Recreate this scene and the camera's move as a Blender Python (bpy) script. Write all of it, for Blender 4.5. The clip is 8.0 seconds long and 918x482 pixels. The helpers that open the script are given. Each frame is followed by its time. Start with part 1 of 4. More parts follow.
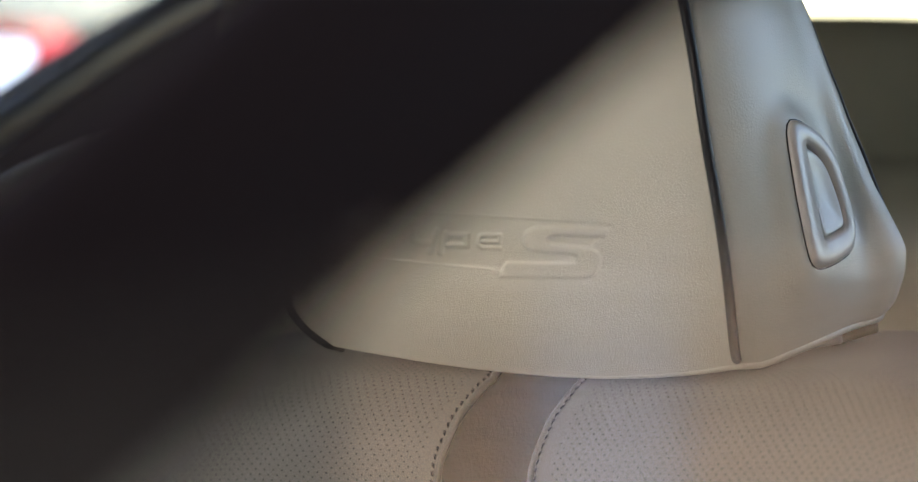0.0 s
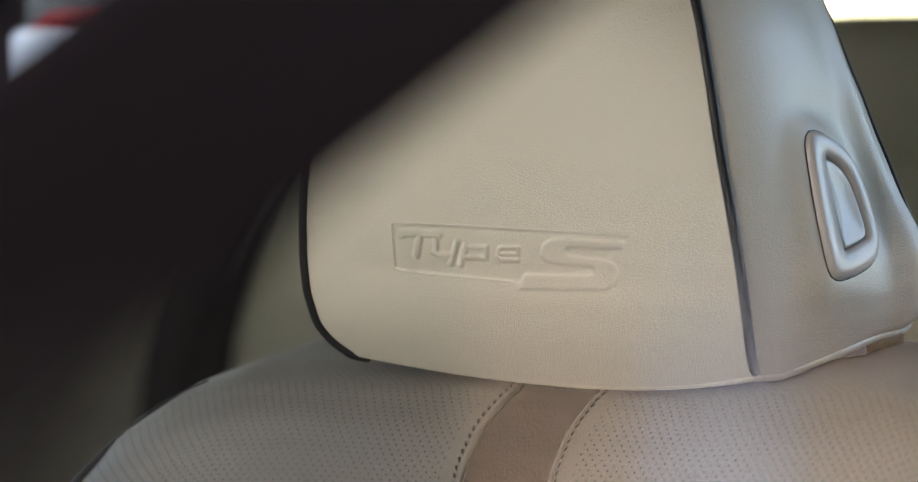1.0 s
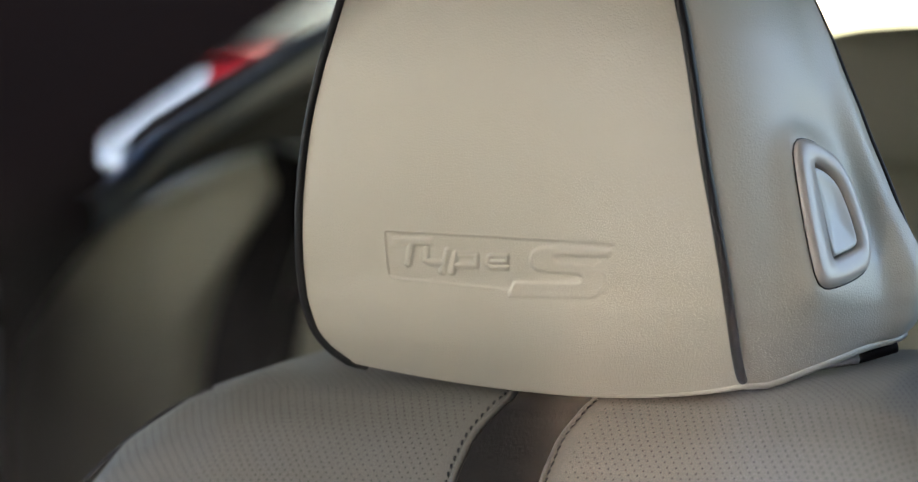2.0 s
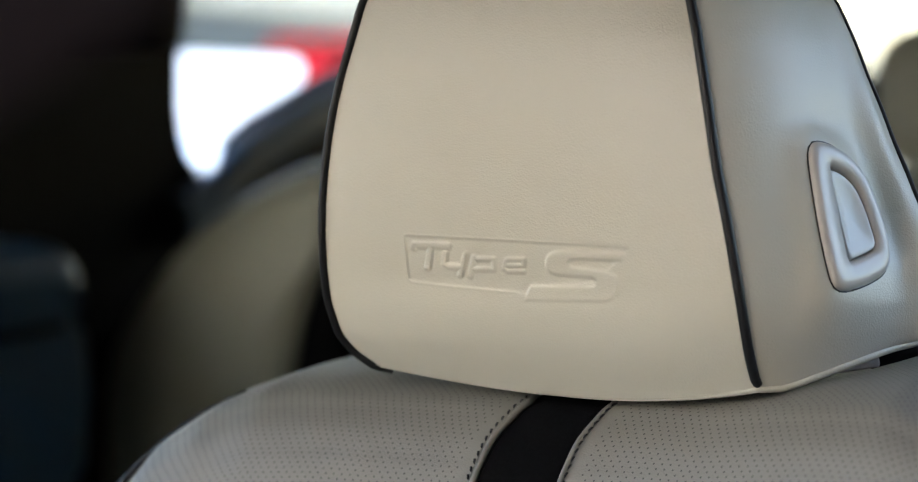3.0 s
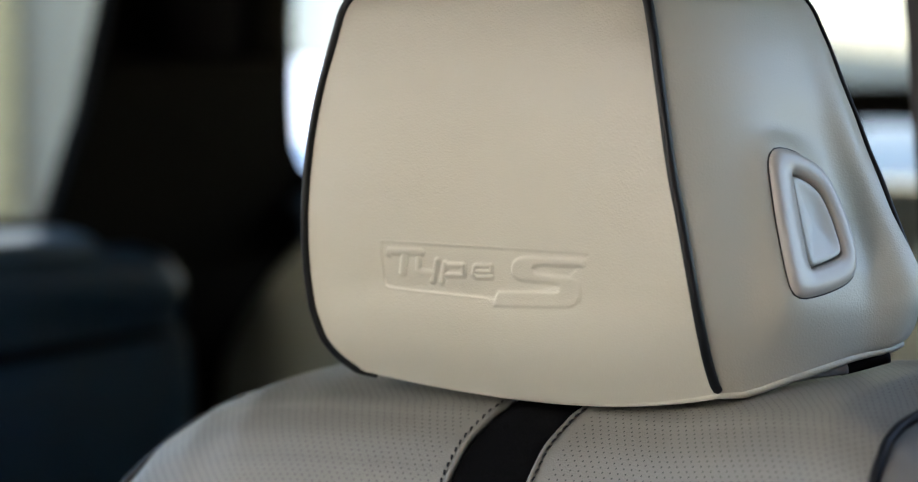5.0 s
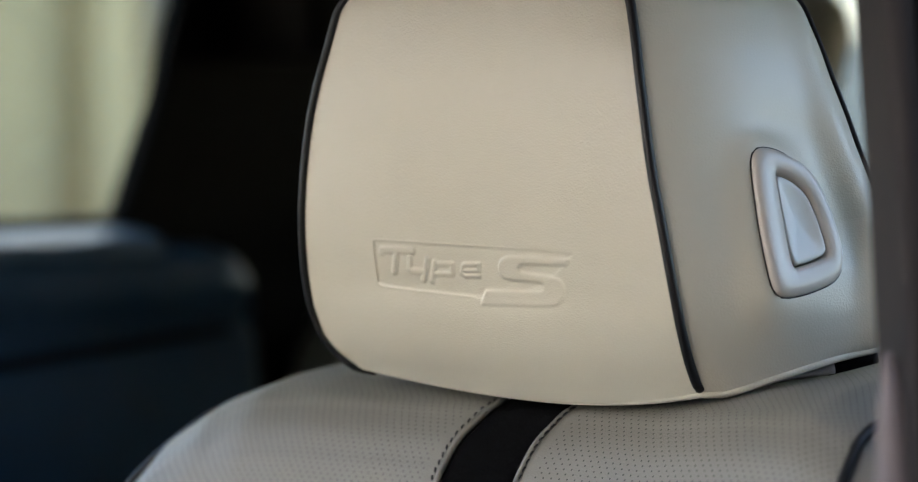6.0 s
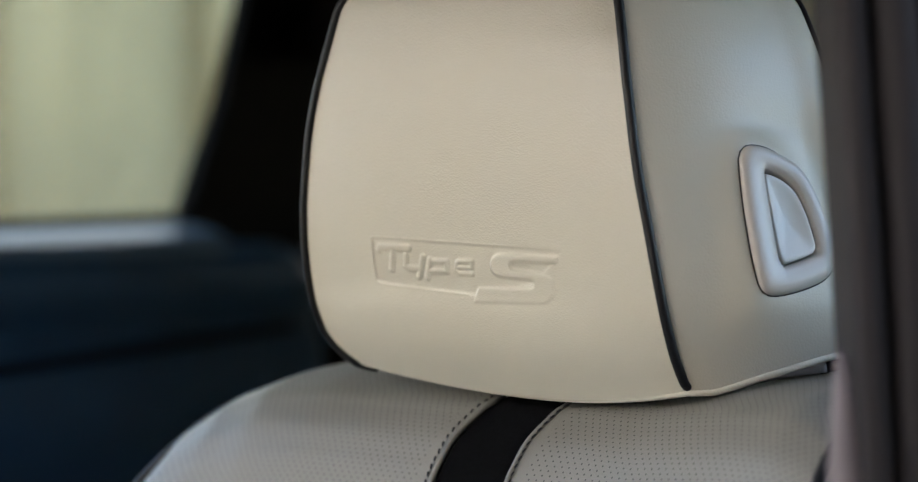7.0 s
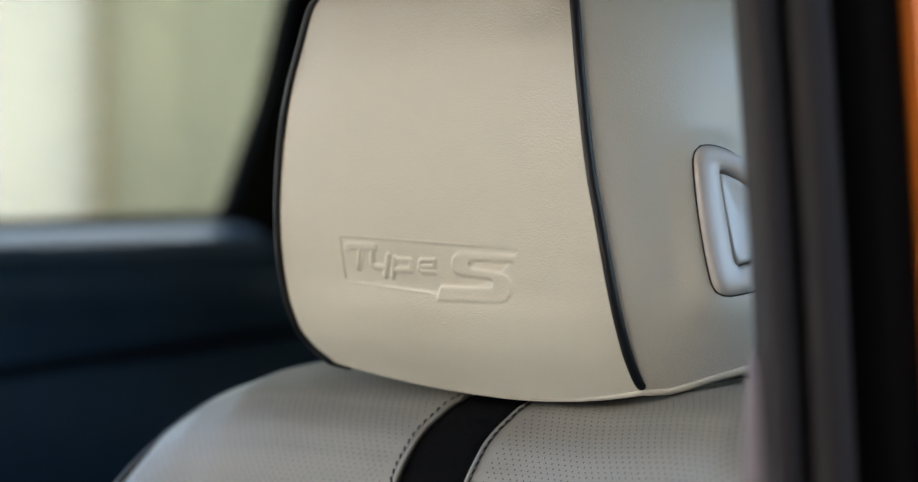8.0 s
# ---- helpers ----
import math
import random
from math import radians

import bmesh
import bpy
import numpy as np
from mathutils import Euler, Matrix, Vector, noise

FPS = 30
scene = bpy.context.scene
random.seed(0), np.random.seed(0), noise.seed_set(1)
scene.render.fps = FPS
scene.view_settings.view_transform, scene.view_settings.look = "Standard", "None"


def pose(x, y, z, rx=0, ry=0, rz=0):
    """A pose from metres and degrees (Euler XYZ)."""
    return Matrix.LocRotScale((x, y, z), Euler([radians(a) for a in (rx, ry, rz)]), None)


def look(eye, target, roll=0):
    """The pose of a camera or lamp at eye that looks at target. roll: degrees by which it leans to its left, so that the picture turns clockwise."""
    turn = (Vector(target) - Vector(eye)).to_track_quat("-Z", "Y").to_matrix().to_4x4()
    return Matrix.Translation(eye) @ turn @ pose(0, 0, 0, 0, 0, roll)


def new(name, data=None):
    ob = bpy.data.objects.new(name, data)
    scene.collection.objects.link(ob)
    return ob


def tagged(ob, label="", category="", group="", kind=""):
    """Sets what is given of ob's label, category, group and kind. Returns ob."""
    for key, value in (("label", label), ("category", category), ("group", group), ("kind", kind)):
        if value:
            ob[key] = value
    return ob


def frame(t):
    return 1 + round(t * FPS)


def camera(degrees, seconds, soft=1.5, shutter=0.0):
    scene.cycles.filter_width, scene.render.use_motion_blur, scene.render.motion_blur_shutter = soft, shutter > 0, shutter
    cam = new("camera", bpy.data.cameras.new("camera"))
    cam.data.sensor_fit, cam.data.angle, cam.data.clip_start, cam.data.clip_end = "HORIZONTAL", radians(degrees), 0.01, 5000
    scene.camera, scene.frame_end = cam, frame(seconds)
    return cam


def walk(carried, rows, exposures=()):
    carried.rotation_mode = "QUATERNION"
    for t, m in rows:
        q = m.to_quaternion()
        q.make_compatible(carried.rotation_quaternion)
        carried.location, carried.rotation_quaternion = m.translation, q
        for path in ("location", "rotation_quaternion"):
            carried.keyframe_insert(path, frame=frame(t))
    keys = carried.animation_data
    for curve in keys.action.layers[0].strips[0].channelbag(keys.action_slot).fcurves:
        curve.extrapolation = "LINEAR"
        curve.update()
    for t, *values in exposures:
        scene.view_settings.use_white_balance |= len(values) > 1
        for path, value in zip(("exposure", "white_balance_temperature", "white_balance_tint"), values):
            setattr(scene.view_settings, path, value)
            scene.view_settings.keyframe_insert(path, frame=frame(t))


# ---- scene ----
EXPO = 3.50
# ---- camera and its walk ----
cam = camera(20.35, 8.0, soft=1.1)
cam.data.dof.use_dof = True
cam.data.dof.focus_distance = 1.50
cam.data.dof.aperture_fstop = 3.4
PATH = (
    (0, (0.3956, -1.4152, 1.2251), (-0.1845, 0.4972, 1.1461), 0.90),
    (0.5, (0.4292, -1.4047, 1.2372), (-0.1931, 0.4939, 1.1461), 0.80),
    (1, (0.4680, -1.3978, 1.2407), (-0.2209, 0.4776, 1.1505), 0.60),
    (1.5, (0.5067, -1.3882, 1.2387), (-0.2266, 0.4706, 1.1548), 0.60),
    (3, (0.6273, -1.3475, 1.2424), (-0.2709, 0.4376, 1.1602), 0.20),
    (3.5, (0.6581, -1.3355, 1.2410), (-0.2778, 0.4303, 1.1619), 0.20),
    (4, (0.6985, -1.3200, 1.2421), (-0.2772, 0.4241, 1.1642), 0.20),
    (4.5, (0.7345, -1.3043, 1.2428), (-0.2813, 0.4168, 1.1656), 0.10),
    (6, (0.8589, -1.2413, 1.2441), (-0.2977, 0.3885, 1.1653), -0.00),
    (6.5, (0.8943, -1.2162, 1.2432), (-0.3078, 0.3802, 1.1644), 0.00),
    (7, (0.9328, -1.1926, 1.2433), (-0.3122, 0.3707, 1.1638), 0.00),
    (7.5, (0.9679, -1.1668, 1.2419), (-0.3142, 0.3662, 1.1638), 0.10),
    (8, (1.0145, -1.1355, 1.2420), (-0.3074, 0.3633, 1.1638), 0.10),
)

walk(cam, [(t, look(e, g, r)) for t, e, g, r in PATH], exposures=((0.0, EXPO - 0.36), (0.5, EXPO - 0.20), (1.5, EXPO - 0.12), (3.0, EXPO), (8.0, EXPO + 0.03)))

# ---- light ----
SUN_TO = Vector((-0.06, 0.74, 0.66)).normalized()
world = bpy.data.worlds.new("world")
scene.world = world
world.use_nodes = True
wn, wl = world.node_tree.nodes, world.node_tree.links
sky = wn.new("ShaderNodeTexSky")
sky.sky_type = "NISHITA"
sky.sun_disc = False
sky.sun_elevation = math.asin(SUN_TO.z)
sky.sun_rotation = math.atan2(SUN_TO.x, SUN_TO.y)
wl.new(sky.outputs["Color"], wn["Background"].inputs["Color"])
wn["Background"].inputs["Strength"].default_value = 0.15
sun_data = bpy.data.lights.new("sun", "SUN")
sun_data.energy = 3.3
sun_data.angle = radians(0.6)
sun_data.color = (1.0, 0.965, 0.93)
sun = new("sun", sun_data)
sun.matrix_world = look(SUN_TO * 20, (0, 0, 0))


# ---- materials ----
def material(name, color, rough=0.5, metal=0.0, grain=0.0, grain_scale=400.0, stain=0.08, stain_scale=6.0,
             spec=0.5, coat=0.0, pebble=False):
    """A surface with soft stains at a large scale and fine relief at a small one."""
    m = bpy.data.materials.new(name)
    m.use_nodes = True
    n, l = m.node_tree.nodes, m.node_tree.links
    b = n["Principled BSDF"]
    b.inputs["Roughness"].default_value = rough
    b.inputs["Metallic"].default_value = metal
    b.inputs["Specular IOR Level"].default_value = spec
    b.inputs["Coat Weight"].default_value = coat
    tc = n.new("ShaderNodeTexCoord")
    big = n.new("ShaderNodeTexNoise")
    big.inputs["Scale"].default_value = stain_scale
    big.inputs["Detail"].default_value = 5
    l.new(tc.outputs["Object"], big.inputs["Vector"])
    mix = n.new("ShaderNodeMix")
    mix.data_type = "RGBA"
    mix.inputs[6].default_value = (*[c * (1 - stain) for c in color], 1)
    mix.inputs[7].default_value = (*[min(1, c * (1 + stain)) for c in color], 1)
    l.new(big.outputs["Fac"], mix.inputs[0])
    l.new(mix.outputs[2], b.inputs["Base Color"])
    ramp = n.new("ShaderNodeMapRange")
    ramp.inputs["To Min"].default_value = max(0.02, rough - 0.08)
    ramp.inputs["To Max"].default_value = min(1.0, rough + 0.08)
    l.new(big.outputs["Fac"], ramp.inputs["Value"])
    l.new(ramp.outputs[0], b.inputs["Roughness"])
    if grain:
        bump = n.new("ShaderNodeBump")
        bump.inputs["Strength"].default_value = grain
        bump.inputs["Distance"].default_value = 0.0004
        if pebble:
            tex = n.new("ShaderNodeTexVoronoi")
            tex.feature = "SMOOTH_F1"
            tex.inputs["Smoothness"].default_value = 0.6
            tex.inputs["Scale"].default_value = grain_scale
            warp = n.new("ShaderNodeTexNoise")
            warp.inputs["Scale"].default_value = grain_scale * 0.5
            warp.inputs["Detail"].default_value = 3
            l.new(tc.outputs["Object"], warp.inputs["Vector"])
            l.new(tc.outputs["Object"], tex.inputs["Vector"])
            add = n.new("ShaderNodeMath")
            add.operation = "MULTIPLY_ADD"
            add.inputs[1].default_value = 0.8
            l.new(warp.outputs["Fac"], add.inputs[0])
            l.new(tex.outputs["Distance"], add.inputs[2])
            l.new(add.outputs[0], bump.inputs["Height"])
        else:
            tex = n.new("ShaderNodeTexNoise")
            tex.inputs["Scale"].default_value = grain_scale
            tex.inputs["Detail"].default_value = 4
            l.new(tc.outputs["Object"], tex.inputs["Vector"])
            l.new(tex.outputs["Fac"], bump.inputs["Height"])
        l.new(bump.outputs["Normal"], b.inputs["Normal"])
    return m


def perforated(name, color, rough, pitch_u, pitch_v, radius, margin):
    """Leather with staggered rows of punched holes; the map is in metres, u counted from the stripe."""
    m = material(name, color, rough, grain=0.35, grain_scale=900, pebble=True)
    n, l = m.node_tree.nodes, m.node_tree.links
    b = n["Principled BSDF"]

    def calc(op, a, c=None, d=None):
        q = n.new("ShaderNodeMath")
        q.operation = op
        for i, v in enumerate((a, c, d)):
            if v is None:
                continue
            if isinstance(v, (int, float)):
                q.inputs[i].default_value = v
            else:
                l.new(v, q.inputs[i])
        return q.outputs[0]
    uv = n.new("ShaderNodeUVMap")
    uv.uv_map = "map"
    sep = n.new("ShaderNodeSeparateXYZ")
    l.new(uv.outputs[0], sep.inputs[0])
    u, v = sep.outputs["X"], sep.outputs["Y"]
    row = calc("DIVIDE", v, pitch_v)
    odd = calc("MULTIPLY", calc("MODULO", calc("FLOOR", row), 2.0), 0.5)
    fu = calc("FRACT", calc("ADD", calc("DIVIDE", u, pitch_u), odd))
    fv = calc("FRACT", row)
    du = calc("MULTIPLY", calc("SUBTRACT", fu, 0.5), pitch_u)
    dv = calc("MULTIPLY", calc("SUBTRACT", fv, 0.5), pitch_v)
    dist = calc("SQRT", calc("ADD", calc("MULTIPLY", du, du), calc("MULTIPLY", dv, dv)))
    hole = calc("MULTIPLY", calc("LESS_THAN", dist, radius), calc("GREATER_THAN", u, margin))
    old = b.inputs["Base Color"].links[0].from_socket
    mix = n.new("ShaderNodeMix")
    mix.data_type = "RGBA"
    mix.inputs[7].default_value = (0.04, 0.036, 0.032, 1)
    l.new(old, mix.inputs[6])
    l.new(hole, mix.inputs[0])
    l.new(mix.outputs[2], b.inputs["Base Color"])
    return m


def pane_material(name, gloss, tint, rough=0.02):
    m = bpy.data.materials.new(name)
    m.use_nodes = True
    n, l = m.node_tree.nodes, m.node_tree.links
    n.remove(n["Principled BSDF"])
    t = n.new("ShaderNodeBsdfTransparent")
    t.inputs["Color"].default_value = (*tint, 1)
    g = n.new("ShaderNodeBsdfGlossy")
    g.inputs["Roughness"].default_value = rough
    mix = n.new("ShaderNodeMixShader")
    mix.inputs[0].default_value = gloss
    l.new(t.outputs[0], mix.inputs[1])
    l.new(g.outputs[0], mix.inputs[2])
    l.new(mix.outputs[0], n["Material Output"].inputs["Surface"])
    return m


CREAM = (0.540, 0.515, 0.421)
leather = material("cream_leather", CREAM, 0.38, grain=0.34, grain_scale=900, pebble=True, stain=0.04, stain_scale=9)
# Same cream leather as the headrest, with the seat's shade mixed into its colour.
leather_perf_shaded = perforated("perforated_cream_leather_shaded", (0.170, 0.164, 0.141), 0.5, 0.0056, 0.0031, 0.00060, 0.012)
leather_seat_shaded = material("cream_seat_leather_shaded", (0.170, 0.164, 0.141), 0.45, grain=0.3, grain_scale=900, pebble=True, stain=0.04)
# Rear rows' cream leather, darkened in colour for the shade they sit in.
rear_leather_shaded = material("cream_leather_rear_shaded", (0.310, 0.312, 0.240), 0.45, grain=0.3, grain_scale=900, pebble=True, stain=0.05)
button_plastic = material("cream_soft_plastic", (0.50, 0.475, 0.43), 0.32, grain=0.08, grain_scale=1500, stain=0.03)
black_piping = material("black_piping", (0.005, 0.005, 0.0055), 0.5, spec=0.35, grain=0.2, grain_scale=1200, stain=0.2, stain_scale=40)
suede = material("black_suede", (0.0038, 0.0038, 0.0042), 0.85, grain=1.0, grain_scale=500, stain=0.95, stain_scale=420, spec=0.03)
thread = material("black_thread", (0.012, 0.012, 0.013), 0.7, stain=0.2)
metal = material("brushed_metal", (0.55, 0.56, 0.58), 0.25, metal=1.0, stain=0.05)
button_satin = material("satin_silver_plastic", (0.56, 0.565, 0.53), 0.34, metal=0.0, grain=0.05, grain_scale=1500, stain=0.04, stain_scale=60)
collar_grey = material("pale_grey_plastic", (0.42, 0.42, 0.43), 0.35, stain=0.05)
black_trim = material("black_trim", (0.0034, 0.0031, 0.0033), 0.65, spec=0.06, grain=0.2, grain_scale=900, stain=0.2)
pillar_cloth = material("dark_pillar_trim", (0.0125, 0.0078, 0.0070), 0.95, grain=0.3, grain_scale=700, stain=0.15, spec=0.05)
rubber = material("black_rubber", (0.017, 0.0138, 0.0138), 0.7, spec=0.25, grain=0.2, grain_scale=500, stain=0.2, stain_scale=30)
mauve_trim = material("grey_pillar_trim", (0.15, 0.125, 0.125), 0.7, grain=0.2, grain_scale=800)
navy = material("navy_door_trim", (0.027, 0.073, 0.140), 0.40, spec=0.45, grain=0.15, grain_scale=700, stain=0.2, stain_scale=12)
headliner = material("grey_headliner", (0.10, 0.095, 0.09), 0.95, grain=0.4, grain_scale=600)
carpet = material("dark_carpet", (0.03, 0.03, 0.03), 0.95, grain=0.8, grain_scale=300)
orange_paint = material("orange_paint", (0.50, 0.13, 0.015), 0.3, metal=0.3, coat=0.8, stain=0.04)
white_paint = material("white_paint", (0.80, 0.80, 0.80), 0.3, coat=0.6, stain=0.02)
red_paint = material("red_paint", (0.72, 0.010, 0.024), 0.6, spec=0.2, stain=0.05)
sill_reflection_blue = material("sill_reflection_blue", (0.30, 0.42, 0.62), 0.3, coat=0.6, stain=0.03)
lavender_paint = material("pale_lavender_paint", (0.78, 0.76, 0.86), 0.6, stain=0.03)
silver_paint = material("silver_blue_paint", (0.45, 0.50, 0.56), 0.3, metal=0.4, coat=0.6, stain=0.03)
dark_window = material("dark_window", (0.02, 0.025, 0.03), 0.08, stain=0.1)
tyre_mat = material("tyre_rubber", (0.02, 0.02, 0.02), 0.8, grain=0.3)
cream_wall = material("cream_render_wall", (0.43, 0.40, 0.26), 0.9, grain=0.5, grain_scale=60, stain=0.30, stain_scale=0.9)
warm_wall = material("pale_bounce_render", (0.71, 0.68, 0.645), 0.9, grain=0.5, grain_scale=60, stain=0.12, stain_scale=0.7)
dado_wall = material("warm_brown_dado", (0.60, 0.43, 0.30), 0.85, grain=0.4, grain_scale=60, stain=0.15, stain_scale=0.9)
dark_render = material("dark_grey_render", (0.055, 0.05, 0.045), 0.9, grain=0.5, grain_scale=60, stain=0.15, stain_scale=0.8)
brown_render = material("brown_render", (0.085, 0.078, 0.055), 0.9, grain=0.3, grain_scale=60, stain=0.15)
blocker_grey = material("dark_grey_blocker", (0.06, 0.058, 0.055), 0.5, grain=0.2, grain_scale=40, stain=0.1)
pale_wall = material("white_render_wall", (0.86, 0.79, 0.63), 0.9, grain=0.5, grain_scale=60, stain=0.10, stain_scale=0.9)
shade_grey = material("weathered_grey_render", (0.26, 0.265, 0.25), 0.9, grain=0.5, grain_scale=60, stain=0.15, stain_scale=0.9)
grey_wall = material("grey_wall", (0.235, 0.26, 0.28), 0.9, grain=0.5, grain_scale=60, stain=0.1, stain_scale=0.7)
paving = material("dark_asphalt", (0.085, 0.079, 0.075), 0.9, grain=0.6, grain_scale=80, stain=0.22, stain_scale=0.8)
ledge_satin = material("satin_blue_grey_ledge", (0.12, 0.19, 0.27), 0.42, grain=0.1, grain_scale=600, stain=0.1)
side_glass = pane_material("side_glass", 0.05, (0.66, 0.645, 0.575))
hazy_glass = pane_material("hazy_side_glass", 0.05, (0.60, 0.59, 0.54))
bright_patch_white = bpy.data.materials.new("white_translucent_sheet")
bright_patch_white.use_nodes = True
n, l = bright_patch_white.node_tree.nodes, bright_patch_white.node_tree.links
sheet_light = n.new("ShaderNodeBsdfTranslucent")
sheet_light.inputs["Color"].default_value = (0.97, 0.97, 0.96, 1)
l.new(sheet_light.outputs[0], n["Material Output"].inputs["Surface"])
screen_glass = pane_material("windscreen_glass", 0.05, (0.86, 0.84, 0.79))
privacy_glass = pane_material("privacy_glass", 0.04, (0.86, 0.87, 0.87))
front_glass = pane_material("front_glass", 0.025, (0.78, 0.76, 0.74), 0.07)


# ---- building helpers ----
def mesh_from(verts, faces, mat, smooth=True, uvs=None):
    me = bpy.data.meshes.new("mesh")
    me.from_pydata([tuple(v) for v in verts], [], faces)
    if uvs is not None:
        layer = me.uv_layers.new(name="map")
        for loop in me.loops:
            layer.data[loop.index].uv = uvs[loop.vertex_index]
    me.materials.append(mat)
    if smooth:
        me.polygons.foreach_set("use_smooth", [True] * len(me.polygons))
    me.update()
    return me


def thing(name, place, label, category, group="", kind=""):
    ob = new(name)
    ob.location = place
    ob.empty_display_size = 0.05
    return tagged(ob, label, category, group, kind)


def part(name, me, parent, label=""):
    """One mesh, given in world places, under a thing or under a part."""
    me.name = name
    ob = new(name, me)
    ob.parent = parent
    ob.matrix_parent_inverse = Matrix.Translation(-Vector(parent.location))
    return tagged(ob, label)


def grid(P, mat, uv=None, flip=False):
    """A sheet over the points P[i, j]."""
    P = np.asarray(P, float)
    a, b = P.shape[:2]
    idx = np.arange(a * b).reshape(a, b)
    q = np.stack([idx[:-1, :-1], idx[1:, :-1], idx[1:, 1:], idx[:-1, 1:]], -1).reshape(-1, 4)
    if flip:
        q = q[:, ::-1]
    return mesh_from(P.reshape(-1, 3).tolist(), q.tolist(), mat, uvs=None if uv is None else np.asarray(uv).reshape(-1, 2).tolist())


def smooth_curve(keys, count):
    """A smooth curve through a few key points, evenly spread by their order."""
    k = np.asarray(keys, float)
    t = np.linspace(0, len(k) - 1, count)
    out = []
    for s in t:
        i = min(int(s), len(k) - 2)
        w = s - i
        p0, p1, p2, p3 = k[max(i - 1, 0)], k[i], k[i + 1], k[min(i + 2, len(k) - 1)]
        out.append(0.5 * (2 * p1 + (p2 - p0) * w + (2 * p0 - 5 * p1 + 4 * p2 - p3) * w * w + (3 * p1 - p0 - 3 * p2 + p3) * w ** 3))
    return np.array(out)


def tube(line, radius, mat, sides=12, taper=None):
    """A round cord along a line, with closed ends."""
    line = np.asarray(line, float)
    verts, faces = [], []
    up = Vector((0.3, -1, 0.2))
    for i, p in enumerate(line):
        d = Vector(line[min(i + 1, len(line) - 1)] - line[max(i - 1, 0)]).normalized()
        a = d.cross(up).normalized()
        b = a.cross(d)
        r = radius * (taper[i] if taper is not None else 1)
        for k in range(sides):
            w = 2 * math.pi * k / sides
            verts.append(Vector(p) + a * (r * math.cos(w)) + b * (r * math.sin(w)))
    n = len(line)
    for i in range(n - 1):
        for k in range(sides):
            faces.append((i * sides + k, i * sides + (k + 1) % sides, (i + 1) * sides + (k + 1) % sides, (i + 1) * sides + k))
    faces += [tuple(range(sides))[::-1], tuple((n - 1) * sides + k for k in range(sides))]
    return mesh_from(verts, faces, mat)


def block(lo, hi, mat, bevel=0.0, segments=3):
    """A box between two corners, with rounded edges."""
    bm = bmesh.new()
    bmesh.ops.create_cube(bm, size=1)
    for v in bm.verts:
        v.co = [l + (c + 0.5) * (h - l) for c, l, h in zip(v.co, lo, hi)]
    if bevel:
        bmesh.ops.bevel(bm, geom=bm.edges[:], offset=bevel, segments=segments, profile=0.5, affect="EDGES")
    me = bpy.data.meshes.new("block")
    bm.to_mesh(me)
    bm.free()
    me.materials.append(mat)
    if bevel:
        me.polygons.foreach_set("use_smooth", [True] * len(me.polygons))
    return me


def plate(outline, axis, a, b, mat, bevel=0.0):
    """A flat outline in the two other axes, drawn out along one axis from a to b."""
    bm = bmesh.new()

    def put(p, d):
        return {"x": (d, p[0], p[1]), "y": (p[0], d, p[1]), "z": (p[0], p[1], d)}[axis]
    face = bm.faces.new([bm.verts.new(put(p, a)) for p in outline])
    made = bmesh.ops.extrude_face_region(bm, geom=[face])
    shift = Vector(put((0, 0), b)) - Vector(put((0, 0), a))
    for v in made["geom"]:
        if isinstance(v, bmesh.types.BMVert):
            v.co += shift
    bmesh.ops.recalc_face_normals(bm, faces=bm.faces[:])
    if bevel:
        bmesh.ops.bevel(bm, geom=bm.edges[:], offset=bevel, segments=3, profile=0.5, affect="EDGES")
    bmesh.ops.triangulate(bm, faces=[f for f in bm.faces if len(f.verts) > 4])
    me = bpy.data.meshes.new("plate")
    bm.to_mesh(me)
    bm.free()
    me.materials.append(mat)
    return me


# ---- the ground and what stands round the car ----
def ground_sheet():
    me = block((-400, -400, -0.3), (400, 400, 0.0), paving)
    ob = new("ground", me)
    return tagged(ob, "dark sunlit asphalt outside the car", "ground", kind="structure")


ground_sheet()

# ---- the car's shell ----
FAR, NEAR = -1.10, 0.30


